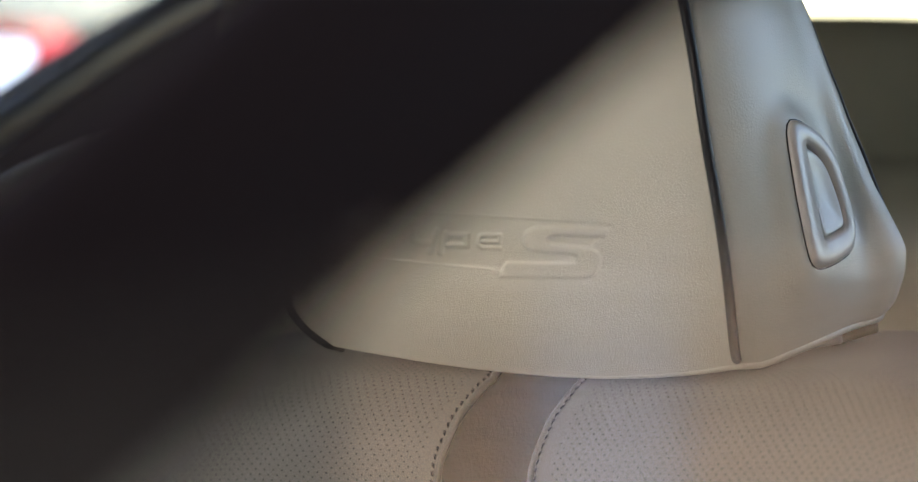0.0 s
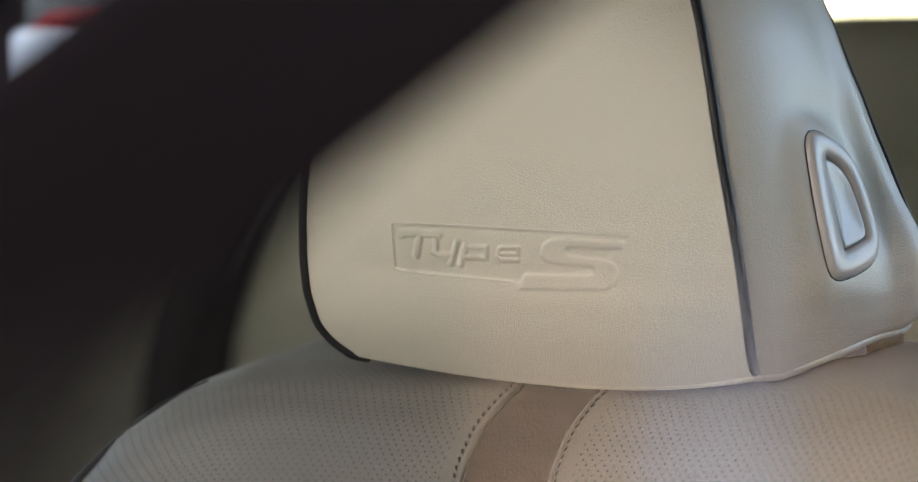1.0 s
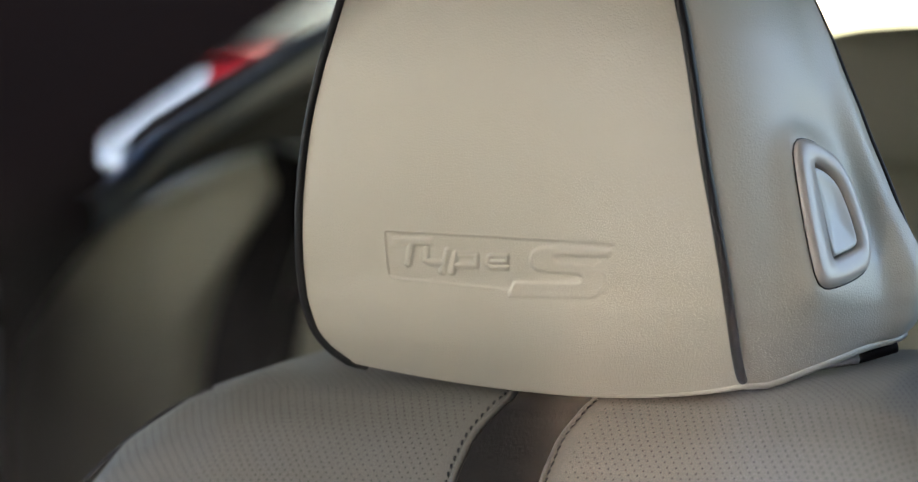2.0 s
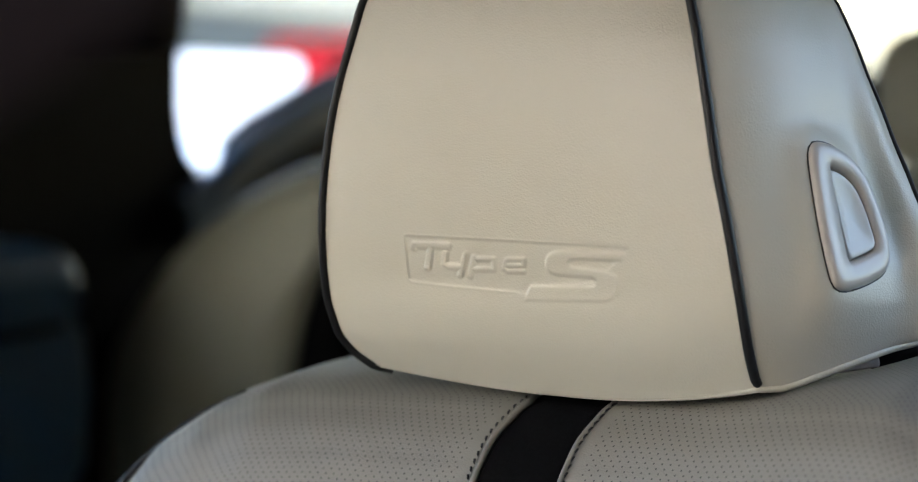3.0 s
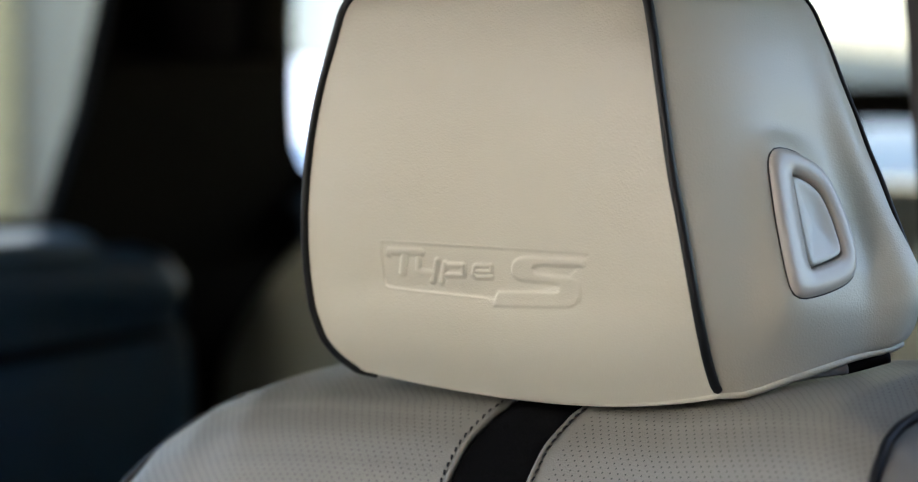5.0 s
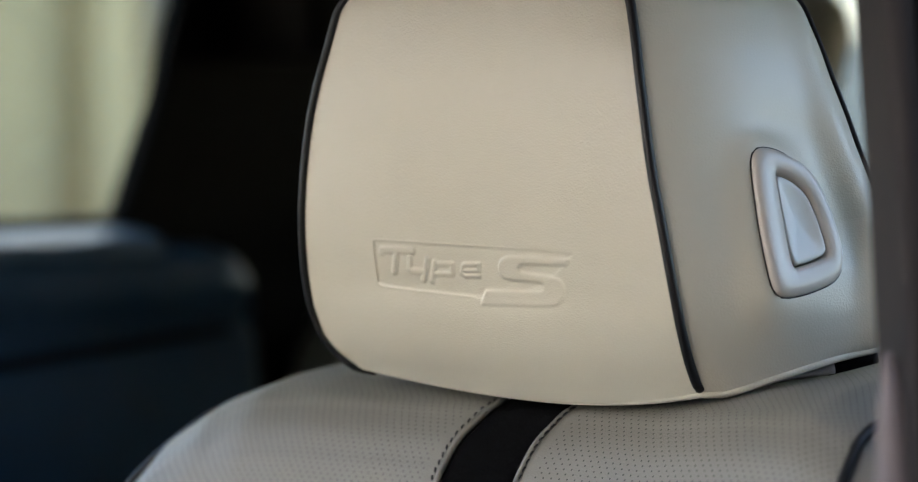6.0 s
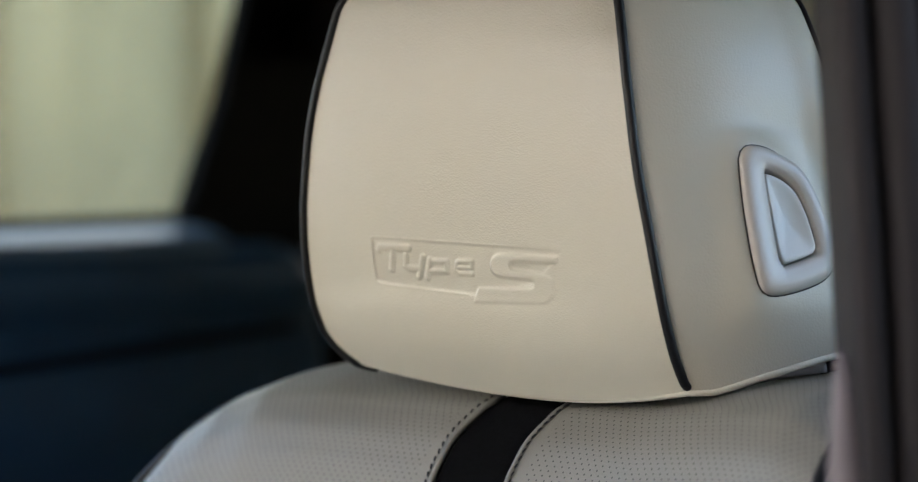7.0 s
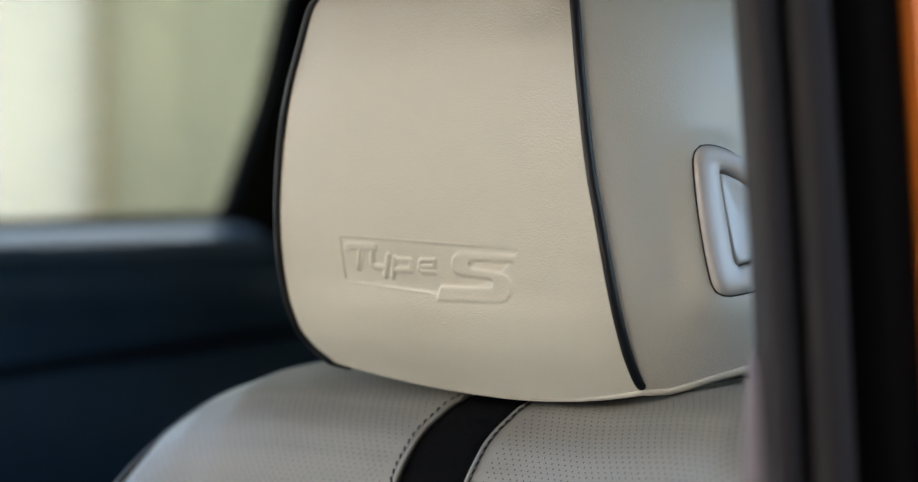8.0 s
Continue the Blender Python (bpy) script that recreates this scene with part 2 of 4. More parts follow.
def far_wall():
    # The low pocket near y 1.4 is cut so the pale blue box shows.
    outline = [(0.872, 1.160), (0.932, 1.283), (0.972, 1.405), (1.005, 1.5), (1.324, 1.5), (1.324, 1.28), (1.330, 1.240), (1.347, 1.214), (1.380, 1.197),
               (1.424, 1.196), (1.444, 1.212), (1.456, 1.243), (1.517, 1.270), (1.645, 1.311), (1.90, 1.385), (2.10, 1.435), (2.25, 1.475), (2.32, 1.5),
               (2.44, 1.5), (2.44, 0.45), (-1.0, 0.45), (-1.0, 1.150)]
    ob = new("wall_far", plate(outline, "x", FAR - 0.03, FAR, black_trim, bevel=0.006))
    tagged(ob, "black inner side wall of the car with window openings", "car wall", kind="structure")
    ob = new("wall_rail", block((FAR - 0.088, -1.0, 1.495), (FAR + 0.02, 2.4, 1.512), black_trim, 0.01))
    tagged(ob, "black roof rail above the side windows", "car wall", kind="structure")
    ob = new("pillar_trim", block((FAR - 0.005, 1.06, 1.338), (-0.98, 1.152, 1.50), black_trim, 0.012))
    tagged(ob, "black padded trim on the pillar between the windows", "car trim", kind="structure")
    for name, pts in (("window_1", [(0.24, 1.12), (0.93, 1.12), (1.06, 1.51), (0.24, 1.51)]),
                      ("window_2", [(1.29, 1.350), (1.80, 1.350), (2.35, 1.44), (2.35, 1.51), (1.29, 1.51)])):
        w = new(name, plate(pts, "x", FAR - 0.055, FAR - 0.05, side_glass if name == "window_1" else hazy_glass))
        tagged(w, "tinted side window glass of the car", "window", kind="structure")


def roof_and_floor():
    # Out of view: outline and dark tone set how much sky reaches the seats.
    pts = [(FAR - 0.09, -0.58), (0.30, -0.58), (0.335, -0.20), (0.335, 0.0), (0.335, 0.30), (0.33, 0.50), (0.33, 2.5), (FAR - 0.09, 2.5)]
    ob = new("ceiling", plate(pts, "z", 1.51, 1.58, headliner, 0.01))
    tagged(ob, "unseen dark grey headliner, its outline cut to trim the skylight", "ceiling", kind="structure")
    ob = new("floor", block((FAR - 0.09, -1.5, 0.38), (NEAR, 2.5, 0.45), carpet, 0.01))
    tagged(ob, "dark carpeted floor of the car", "floor", kind="structure")
    # Out of view: keeps the sun out, its opening admits skylight to the headrest's side.
    pts = [(0.0, 0.45), (2.5, 0.45), (2.5, 1.56), (0.0, 1.56), (0.0, 1.49), (1.0, 1.49), (1.0, 1.16), (0.0, 1.16)]
    ob = new("wall_near", plate(pts, "x", NEAR + 0.06, NEAR + 0.12, black_trim))
    tagged(ob, "black inner side wall behind the front seat", "car wall", kind="structure")
    # Opening carried below the bar: daylight there stands for a sunlit seat back.
    pts = [(-1.185, 0.45), (0.36, 0.45), (0.36, 1.56), (0.22, 1.56), (0.22, 1.180), (-1.07, 1.180), (-1.07, 1.56), (-1.185, 1.56)]
    ob = new("wall_tailgate", plate(pts, "y", 2.42, 2.48, black_trim, bevel=0.006))
    tagged(ob, "black tailgate trim below the rear window", "car wall", kind="structure")
    ob = new("trim_bar", block((-0.885, 2.40, 1.272), (0.24, 2.425, 1.335), black_trim, 0.008))
    tagged(ob, "dark tailgate trim band with an added opening below it", "car trim", kind="structure")
    w = new("window_3", block((-1.09, 2.445, 1.17), (0.23, 2.45, 1.56), side_glass))
    tagged(w, "tinted rear window glass of the car", "window", kind="structure")


far_wall()
roof_and_floor()
# Unseen pane; its tint sets how much skylight reaches the headrest's side.
w = new("window_4", block((NEAR + 0.08, 0.0, 1.09), (NEAR + 0.085, 1.01, 1.50), privacy_glass))
tagged(w, "unseen glass of the near rear door, tinted to limit side light", "window", kind="structure")
# Unseen pane over the far side only, there to dim light on the rear row.
w = new("window_5", plate([(-1.33, 0.97), (-1.325, 0.97), (-0.74, 1.52), (-0.745, 1.52)], "x", FAR, -0.12, screen_glass))
tagged(w, "unseen far-side windscreen glass, tinted to dim the rear seats", "window", kind="structure")
# Out of view; stops light bounced off the ground ahead from reaching the seat.
ob = new("wall_dash", block((FAR, -1.36, 0.45), (0.15, -0.84, 0.985), black_trim, 0.05))
tagged(ob, "unseen dark dashboard block added to keep low front light off the seat", "dashboard", kind="structure")
# Added out of view in the open doorway to keep low light off the seat.
ob = new("wall_light_block", block((0.36, -1.20, 0.40), (0.43, -0.19, 1.065), black_trim, 0.02))
tagged(ob, "unseen dark panel in the door opening, added to block low light", "car door", kind="structure")
ob = new("wall_light_block_skin", block((0.432, -1.20, 0.30), (0.445, -0.10, 1.055), orange_paint, 0.005))
tagged(ob, "orange outer face of the added panel in the door opening", "car door", kind="structure")


ob = new("roof_skin", plate([(FAR - 0.10, -0.61), (0.31, -0.61), (0.345, -0.20), (0.345, 0.0), (0.345, 0.30), (0.34, 0.50), (0.34, 2.55), (FAR - 0.10, 2.55)], "z", 1.583, 1.605, orange_paint, 0.008))
tagged(ob, "orange painted outer skin of the car roof", "car roof", kind="structure")
ob = new("wall_near_skin", block((NEAR + 0.123, 0.16, 0.30), (NEAR + 0.14, 2.52, 1.14), orange_paint, 0.006))
tagged(ob, "orange painted outer skin behind the door pillar", "car wall", kind="structure")


def far_door_panel():
    t = thing("door_panel", (FAR + 0.05, 0.3, 0.46), "dark navy moulded door trim below the side window", "door trim")
    ys = smooth_curve([(-0.5,), (0.2,), (0.8,), (0.98,), (1.045,), (1.06,)], 60)[:, 0]
    rows = []
    for y in ys:
        e = max(0.0, (y - 0.95) / 0.11)
        drop = 0.10 * e ** 3
        prof = [(0.0, 1.125 - drop), (0.03, 1.127 - drop), (0.055, 1.121 - drop), (0.07, 1.105 - drop), (0.075, 1.085 - drop), (0.072, 1.065),
                (0.060, 1.05), (0.058, 1.035), (0.078, 1.02), (0.085, 0.96), (0.08, 0.88), (0.06, 0.85), (0.058, 0.83), (0.10, 0.81), (0.12, 0.76),
                (0.10, 0.70), (0.06, 0.66), (0.06, 0.47), (0.0, 0.47)]
        rows.append([(FAR + 0.002 + dx * (1 - 0.95 * e ** 4), y, z + 0.03 * (0.9 - y) * (1 if z > 0.8 else 0) * 0.6) for dx, z in prof])
    part("panel", grid(rows, navy, flip=True), t)
    rows = []
    for y in np.linspace(-0.9, 0.872, 50):
        up = 0.002 * (0.9 - y)
        rows.append([(FAR + dx, y, z + up) for dx, z in ((-0.045, 1.120), (-0.045, 1.150), (-0.02, 1.150), (0.02, 1.146), (0.045, 1.140), (0.058, 1.134), (0.064, 1.126), (0.060, 1.115))])
    part("window_ledge", grid(rows, ledge_satin, flip=True), t, "satin blue-grey ledge below the window")
    rib = [(FAR + 0.083, y, 1.000 + 0.05 * (y - 0.3)) for y in np.linspace(-0.4, 0.95, 20)]
    part("ridge", tube(rib, 0.006, black_trim, 8), t, "dark seam along the door trim")


far_door_panel()


def quarter_trim():
    """A padded band below the raked edge of the rear side window."""
    t = thing("quarter_trim", (FAR + 0.01, 1.8, 1.2), "dark navy padded band below the rear side window", "car trim")
    line = smooth_curve([(1.30, 1.150), (1.345, 1.165), (1.40, 1.192), (1.45, 1.222), (1.53, 1.250), (1.66, 1.292), (1.90, 1.366), (2.10, 1.416), (2.30, 1.47)], 60)
    rows = []
    for i, (y, z) in enumerate(line):
        dy, dz = line[min(i + 1, 59)] - line[max(i - 1, 0)]
        k = 1 / math.hypot(dy, dz)
        ny, nz = -dz * k, dy * k
        rows.append([(FAR + dx, y + ny * w, z + nz * w) for dx, w in ((0.001, 0.016), (0.010, 0.017), (0.020, 0.012), (0.026, 0.0), (0.026, -0.022), (0.020, -0.038), (0.008, -0.046), (0.001, -0.048))])
    part("band", grid(rows, navy, flip=True), t)


quarter_trim()


def near_pillar():
    """The door pillar beside the front seat: rubber seal in two folds, a dark cover and the painted body edge."""
    t = thing("door_pillar", (0.30, -0.02, 0.46), "dark door pillar with folded rubber seal beside orange bodywork", "car pillar")
    e = Vector((0.75, 0.66, 0)).normalized()
    f = Vector((0.66, -0.75, 0)).normalized()
    lean_z, lean_x, lean_y = (0.46, 1.07, 1.195, 1.314, 1.56), (0.364, 0.352, 0.3455, 0.3365, 0.312), (-0.16, -0.165, -0.168, -0.170, -0.17)

    def at(z, o, d):
        base = Vector((float(np.interp(z, lean_z, lean_x)), float(np.interp(z, lean_z, lean_y)), z))
        return base + e * (o * 0.97) + f * d
    zs = np.linspace(0.46, 1.56, 60)

    def sheet(section, mat):
        return grid([[at(z, o, d) for o, d in section] for z in zs], mat)

    def arc(c, r, a0, a1, n=10):
        return [(c[0] + r * math.cos(radians(a)), c[1] + r * math.sin(radians(a))) for a in np.linspace(a0, a1, n)]
    part("inner_seal", sheet([(0.0, -0.05)] + arc((0.0075, 0.0), 0.0075, 180, 10, 12) + [(0.0155, -0.012)], rubber), t, "soft black rubber seal")
    part("outer_seal", sheet([(0.0150, -0.012), (0.0185, -0.006)] + arc((0.029, 0.0), 0.0105, 165, 8, 14) + [(0.0405, -0.015)], rubber), t, "soft black rubber seal")
    part("cover", sheet([(0.0400, -0.016), (0.046, -0.012), (0.060, -0.006), (0.072, -0.006), (0.0745, -0.010)], black_trim), t)
    part("body_edge", sheet([(0.0740, -0.010), (0.0755, -0.003), (0.080, 0.004), (0.10, 0.012), (0.14, 0.02), (0.15, -0.08)], orange_paint), t, "orange painted body edge")
    zs2 = np.linspace(0.46, 1.145, 24)
    part("trim_lip", tube([at(z, -0.004, -0.016) for z in zs2], 0.010, mauve_trim, 14, [1] * 21 + [0.95, 0.7, 0.2]), t, "grey trim lip of the pillar")


near_pillar()


def front_pillar():
    """The raked pillar at the windscreen, with its dark cloth cover."""
    t = thing("windscreen_pillar", (0.07, -1.28, 0.985), "dark raked windscreen pillar with cloth cover", "car pillar")
    low = (Vector((0.0670, -1.28, 0.9670)), Vector((0.4432, -0.55, 1.4745)))
    top = (Vector((0.0652, -1.28, 1.0280)), Vector((0.4201, -0.55, 1.5671)))
    rows = []
    for w in np.linspace(0, 1, 40):
        p, q = low[0].lerp(low[1], w), top[0].lerp(top[1], w)
        along = (low[1] - low[0]).normalized()
        deep = along.cross(q - p).normalized() * 0.010
        c, half = (p + q) / 2, (q - p) / 2
        ring = []
        for k in range(24):
            v = 2 * math.pi * k / 24
            cx, cy = math.cos(v), math.sin(v)
            ring.append(c + half * math.copysign(abs(cx) ** 0.6, cx) + deep * math.copysign(abs(cy) ** 0.6, cy))
        ring.append(ring[0])
        rows.append(ring)
    part("cover", grid(rows, pillar_cloth), t)
    def edge_at(y):
        return low[0].lerp(low[1], (y - low[0].y) / (low[1].y - low[0].y))
    out = Vector((0.957, 0.29, 0.0))
    rim = [edge_at(-1.035), edge_at(-1.07) + out * 0.016, edge_at(-1.095) + out * 0.028, edge_at(-1.11) + out * 0.034 + Vector((0, 0, -0.012)), edge_at(-1.12) + out * 0.032 + Vector((0, 0, -0.05)),
           edge_at(-1.13) + out * 0.010 + Vector((0, 0, -0.10)), edge_at(-1.27), edge_at(-1.2) + Vector((0, 0, 0.01)), edge_at(-1.06) + Vector((0, 0, 0.008))]
    back = Vector((-0.003, 0.009, 0.0))
    k = len(rim)
    faces = [tuple(range(k)), tuple(range(2 * k - 1, k - 1, -1))] + [(i, i + k, (i + 1) % k + k, (i + 1) % k) for i in range(k)]
    part("corner_patch", mesh_from(rim + [p + back for p in rim], faces, pillar_cloth, smooth=False), t, "dark triangular corner patch")
    seam = [low[0].lerp(low[1], w) * 0.62 + top[0].lerp(top[1], w) * 0.38 + Vector((0.004, -0.010, 0.0)) for w in np.linspace(0, 1, 30)]
    part("seam", tube(seam, 0.0016, black_trim, 8), t, "moulded seam along the pillar cover")


front_pillar()


def quarter_glass():
    t = thing("quarter_window", (0.30, -1.24, 0.46), "clear window glass, wound part of the way down", "car window")
    pts = []
    for x, z in ((-0.05, 0.95), (0.505, 0.95), (0.505, 1.2265), (0.41, 1.226), (0.344, 1.210), (0.30, 1.204), (-0.05, 1.190)):
        pts.append(Vector((x, -1.24, z)))
    n = Vector((0, 0.002, 0))
    v = pts + [p + n for p in pts]
    k = len(pts)
    faces = [tuple(range(k)), tuple(range(2 * k - 1, k - 1, -1))] + [(i, i + k, (i + 1) % k + k, (i + 1) % k) for i in range(k)]
    g = part("glass", mesh_from(v, faces, front_glass, smooth=False), t)
    g.visible_shadow = False
    part("lower_frame", block((-0.05, -1.27, 0.46), (0.52, -1.23, 0.955), black_trim, 0.008), t)


quarter_glass()


# ---- the front seat ----
PROFILE = smooth_curve([(0.245, 0.94), (0.24, 1.03), (0.225, 1.075), (0.195, 1.098), (0.15, 1.0975), (0.10, 1.0945), (0.068, 1.0905), (0.044, 1.083), (0.033, 1.074),
                        (0.023, 1.063), (0.016, 1.050), (0.010, 1.035), (-0.003, 0.99), (-0.035, 0.90), (-0.08, 0.78), (-0.14, 0.62)], 150)
ARC = np.concatenate([[0], np.cumsum(np.linalg.norm(np.diff(PROFILE, axis=0), axis=1))])
DZ = ((-0.37, -0.20), (-0.345, -0.125), (-0.315, -0.07), (-0.285, -0.040), (-0.25, -0.018), (-0.21, -0.004), (-0.16, 0.0), (0.0, 0.0), (0.10, 0.002),
      (0.17, 0.010), (0.21, 0.012), (0.245, 0.0), (0.275, -0.02), (0.295, -0.06), (0.31, -0.12))


def seat_point(x, k):
    """A point of the backrest's front at the side offset x and the step k of its profile."""
    i = min(int(k), len(PROFILE) - 2)
    y, z = PROFILE[i] * (1 - (k - i)) + PROFILE[i + 1] * (k - i)
    dz = float(np.interp(x, [d[0] for d in DZ], [d[1] for d in DZ]))
    front = max(0.0, (z - 0.6) / 0.5)
    wing = min(1.0, max(0.0, (x - 0.045) / 0.20)) ** 1.2 * min(1.0, max(0.0, (0.16 - y) / 0.10))
    return Vector((x, y - 0.25 * max(0.0, abs(x + 0.03) - 0.20) ** 1.5 * 1.5 - 0.040 * wing, z + dz * front))


def stripe_edge(k, side):
    """Where the dark centre stripe ends, at a step of the profile."""
    z = float(np.interp(k, np.arange(len(PROFILE)), PROFILE[:, 1]))
    y = float(np.interp(k, np.arange(len(PROFILE)), PROFILE[:, 0]))
    run = max(0.0, min(1.0, (0.044 - y) / 0.034)) if y < 0.044 else 0.0
    c = 0.002 - 0.021 * run
    return c + side * (0.026 + 0.001 * run)


def front_seat():
    t = thing("front_seat", (0, 0.0, 0.45), "cream perforated leather front seat with black centre stripe", "car seat")
    ks = np.linspace(0, len(PROFILE) - 1, 150)
    arcs = np.interp(ks, np.arange(len(ARC)), ARC)

    def sheet(x0, x1, count, mat, lift=0.0, spread=1.0):
        P, U = [], []
        for k, a in zip(ks, arcs):
            lo = x0(k) if callable(x0) else x0
            hi = x1(k) if callable(x1) else x1
            row, urow = [], []
            for s in np.linspace(0, 1, count):
                x = lo + (hi - lo) * s
                edge = min(abs(x - lo), abs(x - hi))
                roll = lift - 0.0015 * math.exp(-edge / 0.003)
                p = seat_point(x, k)
                row.append(p + Vector((0, -0.6, 0.8)) * roll)
                urow.append((abs(x - (hi if callable(x1) else lo)), a))
            P.append(row)
            U.append(urow)
        return grid(P, mat, uv=U, flip=True)
    part("left_panel", sheet(-0.365, lambda k: stripe_edge(k, -1), 70, leather_perf_shaded), t, "perforated cream leather panel")
    part("right_panel", sheet(lambda k: stripe_edge(k, 1), 0.245, 46, leather_perf_shaded), t, "perforated cream leather panel")
    part("side_bolster", sheet(0.245, 0.31, 16, leather_seat_shaded), t, "smooth cream leather bolster")
    part("centre_stripe", sheet(lambda k: stripe_edge(k, -1) + 0.001, lambda k: stripe_edge(k, 1) - 0.001, 14, suede, -0.0012), t, "black suede stripe")
    up = Vector((0, -0.6, 0.8))
    for side in (-1, 1):
        line = [seat_point(stripe_edge(k, side) + side * 0.0012, k) + up * -0.0010 for k in np.linspace(38, 128, 160)]
        part("stripe_welt", tube(line, 0.0020, leather_seat_shaded, 10), t, "rolled cream leather edge")
        verts, faces = [], []
        arc_at = np.interp(np.arange(len(ARC)), np.arange(len(ARC)), ARC)
        for a in np.arange(ARC[44], ARC[120], 0.0050):
            k0, k1 = np.interp([a, a + 0.0038], arc_at, np.arange(len(ARC)))
            p = seat_point(stripe_edge(k0, side) + side * 0.0048, k0) + up * 0.0005
            q = seat_point(stripe_edge(k1, side) + side * 0.0036, k1) + up * 0.0005
            d = (q - p).normalized()
            w = d.cross(up).normalized() * 0.0008
            m = (p + q) / 2 + up * 0.0009
            n0 = len(verts)
            verts += [p, q, m + w - d * 0.0011, m + w + d * 0.0011, m - w + d * 0.0011, m - w - d * 0.0011]
            faces += [(n0, n0 + 2, n0 + 3, n0 + 1), (n0, n0 + 1, n0 + 4, n0 + 5), (n0 + 2, n0 + 5, n0 + 4, n0 + 3), (n0, n0 + 5, n0 + 2), (n0 + 1, n0 + 3, n0 + 4)]
        part("stitching", mesh_from(verts, faces, thread), t, "row of black thread stitches")
    line = smooth_curve([(-0.238, 0.066, 1.0775), (-0.268, 0.05, 1.057), (-0.297, 0.03, 1.028), (-0.322, 0.01, 0.99), (-0.345, -0.02, 0.92)], 60)
    part("left_piping", tube(line, 0.0030, black_piping, 12, np.clip(np.linspace(0.15, 4, 60), 0, 1)), t, "black piping")
    line = [seat_point(0.245, k) + up * 0.001 for k in np.linspace(30, 125, 90)]
    part("right_piping", tube(line, 0.0032, black_piping), t, "black piping")
    part("back_shell", block((-0.30, 0.12, 0.55), (0.28, 0.235, 0.98), leather, 0.03), t)
    part("cushion", block((-0.30, -0.60, 0.62), (0.28, 0.0, 0.76), leather, 0.05), t)
    part("base", block((-0.24, -0.50, 0.45), (0.22, 0.10, 0.64), black_trim, 0.02), t)


front_seat()


# ---- the headrest ----
ZK = np.array([1.101, 1.108, 1.12, 1.14, 1.16, 1.18, 1.20, 1.22, 1.24, 1.26, 1.28, 1.30, 1.325, 1.345, 1.365])
LX = np.array([-0.1270, -0.1373, -0.1453, -0.1492, -0.1497, -0.1488, -0.1475, -0.1453, -0.1423, -0.1379, -0.1327, -0.1273, -0.1205, -0.1060, -0.070])
LY = np.array([0.0352, 0.0315, 0.0248, 0.0181, 0.0136, 0.0099, 0.0079, 0.0069, 0.0061, 0.0053, 0.0056, 0.0080, 0.0105, 0.0160, 0.030])
RX = np.array([0.1240, 0.1237, 0.1236, 0.1228, 0.1209, 0.1181, 0.1147, 0.1108, 0.1073, 0.1038, 0.0997, 0.0952, 0.0873, 0.0719, 0.046])
RY = np.array([0.0331, 0.028, 0.0208, 0.0132, 0.0089, 0.0065, 0.005, 0.0038, 0.0037, 0.0047, 0.0065, 0.0096, 0.0163, 0.0251, 0.040])
BX = np.array([0.186, 0.192, 0.198, 0.202, 0.2015, 0.194, 0.186, 0.178, 0.169, 0.161, 0.152, 0.144, 0.132, 0.112, 0.080])
BZ = np.array([1.124, 1.126, 1.134, 1.148, 1.164, 1.182, 1.201, 1.2205, 1.240, 1.26, 1.28, 1.30, 1.325, 1.345, 1.358])


def soft_edges(zs):
    """The headrest's edge curves, smoothed, at the heights zs."""
    fine = np.linspace(ZK[0], ZK[-1], 400)
    out = []
    for table in (LX, LY, RX, RY, BX, BZ):
        v = np.interp(fine, ZK, table)
        pad = np.concatenate([2 * v[0] - v[12:0:-1], v, 2 * v[-1] - v[-2:-14:-1]])
        v = np.convolve(pad, np.hanning(25) / np.hanning(25).sum(), "valid")
        out.append(np.interp(zs, fine, v))
    return out


LOGO_X, LOGO_Z, LOGO_W, LOGO_H = -0.092, 1.1835, 1.352e-4, 1.28e-4


def box_distance(a, b, a0, a1, b0, b1, r):
    """Distance to a rounded box, less than zero inside."""
    ca, cb, ha, hb = (a0 + a1) / 2, (b0 + b1) / 2, (a1 - a0) / 2 - r, (b1 - b0) / 2 - r
    qa, qb = np.abs(a - ca) - ha, np.abs(b - cb) - hb
    return np.hypot(np.maximum(qa, 0), np.maximum(qb, 0)) + np.minimum(np.maximum(qa, qb), 0) - r


def stroke_distance(a, b, line, half):
    d = np.full(a.shape, 1e9)
    for (a0, b0), (a1, b1) in zip(line[:-1], line[1:]):
        va, vb = a1 - a0, b1 - b0
        s = np.clip(((a - a0) * va + (b - b0) * vb) / (va * va + vb * vb), 0, 1)
        d = np.minimum(d, np.hypot(a - a0 - s * va, b - b0 - s * vb))
    return d - half


def outline_distance(a, b, points):
    """Distance to a closed outline, less than zero inside."""
    d, inside = np.full(a.shape, 1e9), np.zeros(a.shape, bool)
    for (a0, b0), (a1, b1) in zip(points, np.roll(points, -1, 0)):
        va, vb = a1 - a0, b1 - b0
        w = np.clip(((a - a0) * va + (b - b0) * vb) / (va * va + vb * vb + 1e-9), 0, 1)
        d = np.minimum(d, np.hypot(a - a0 - w * va, b - b0 - w * vb))
        if abs(vb) > 1e-6:
            inside ^= ((b0 > b) != (b1 > b)) & (a < a0 + va * (b - b0) / vb)
    return np.where(inside, -d, d)


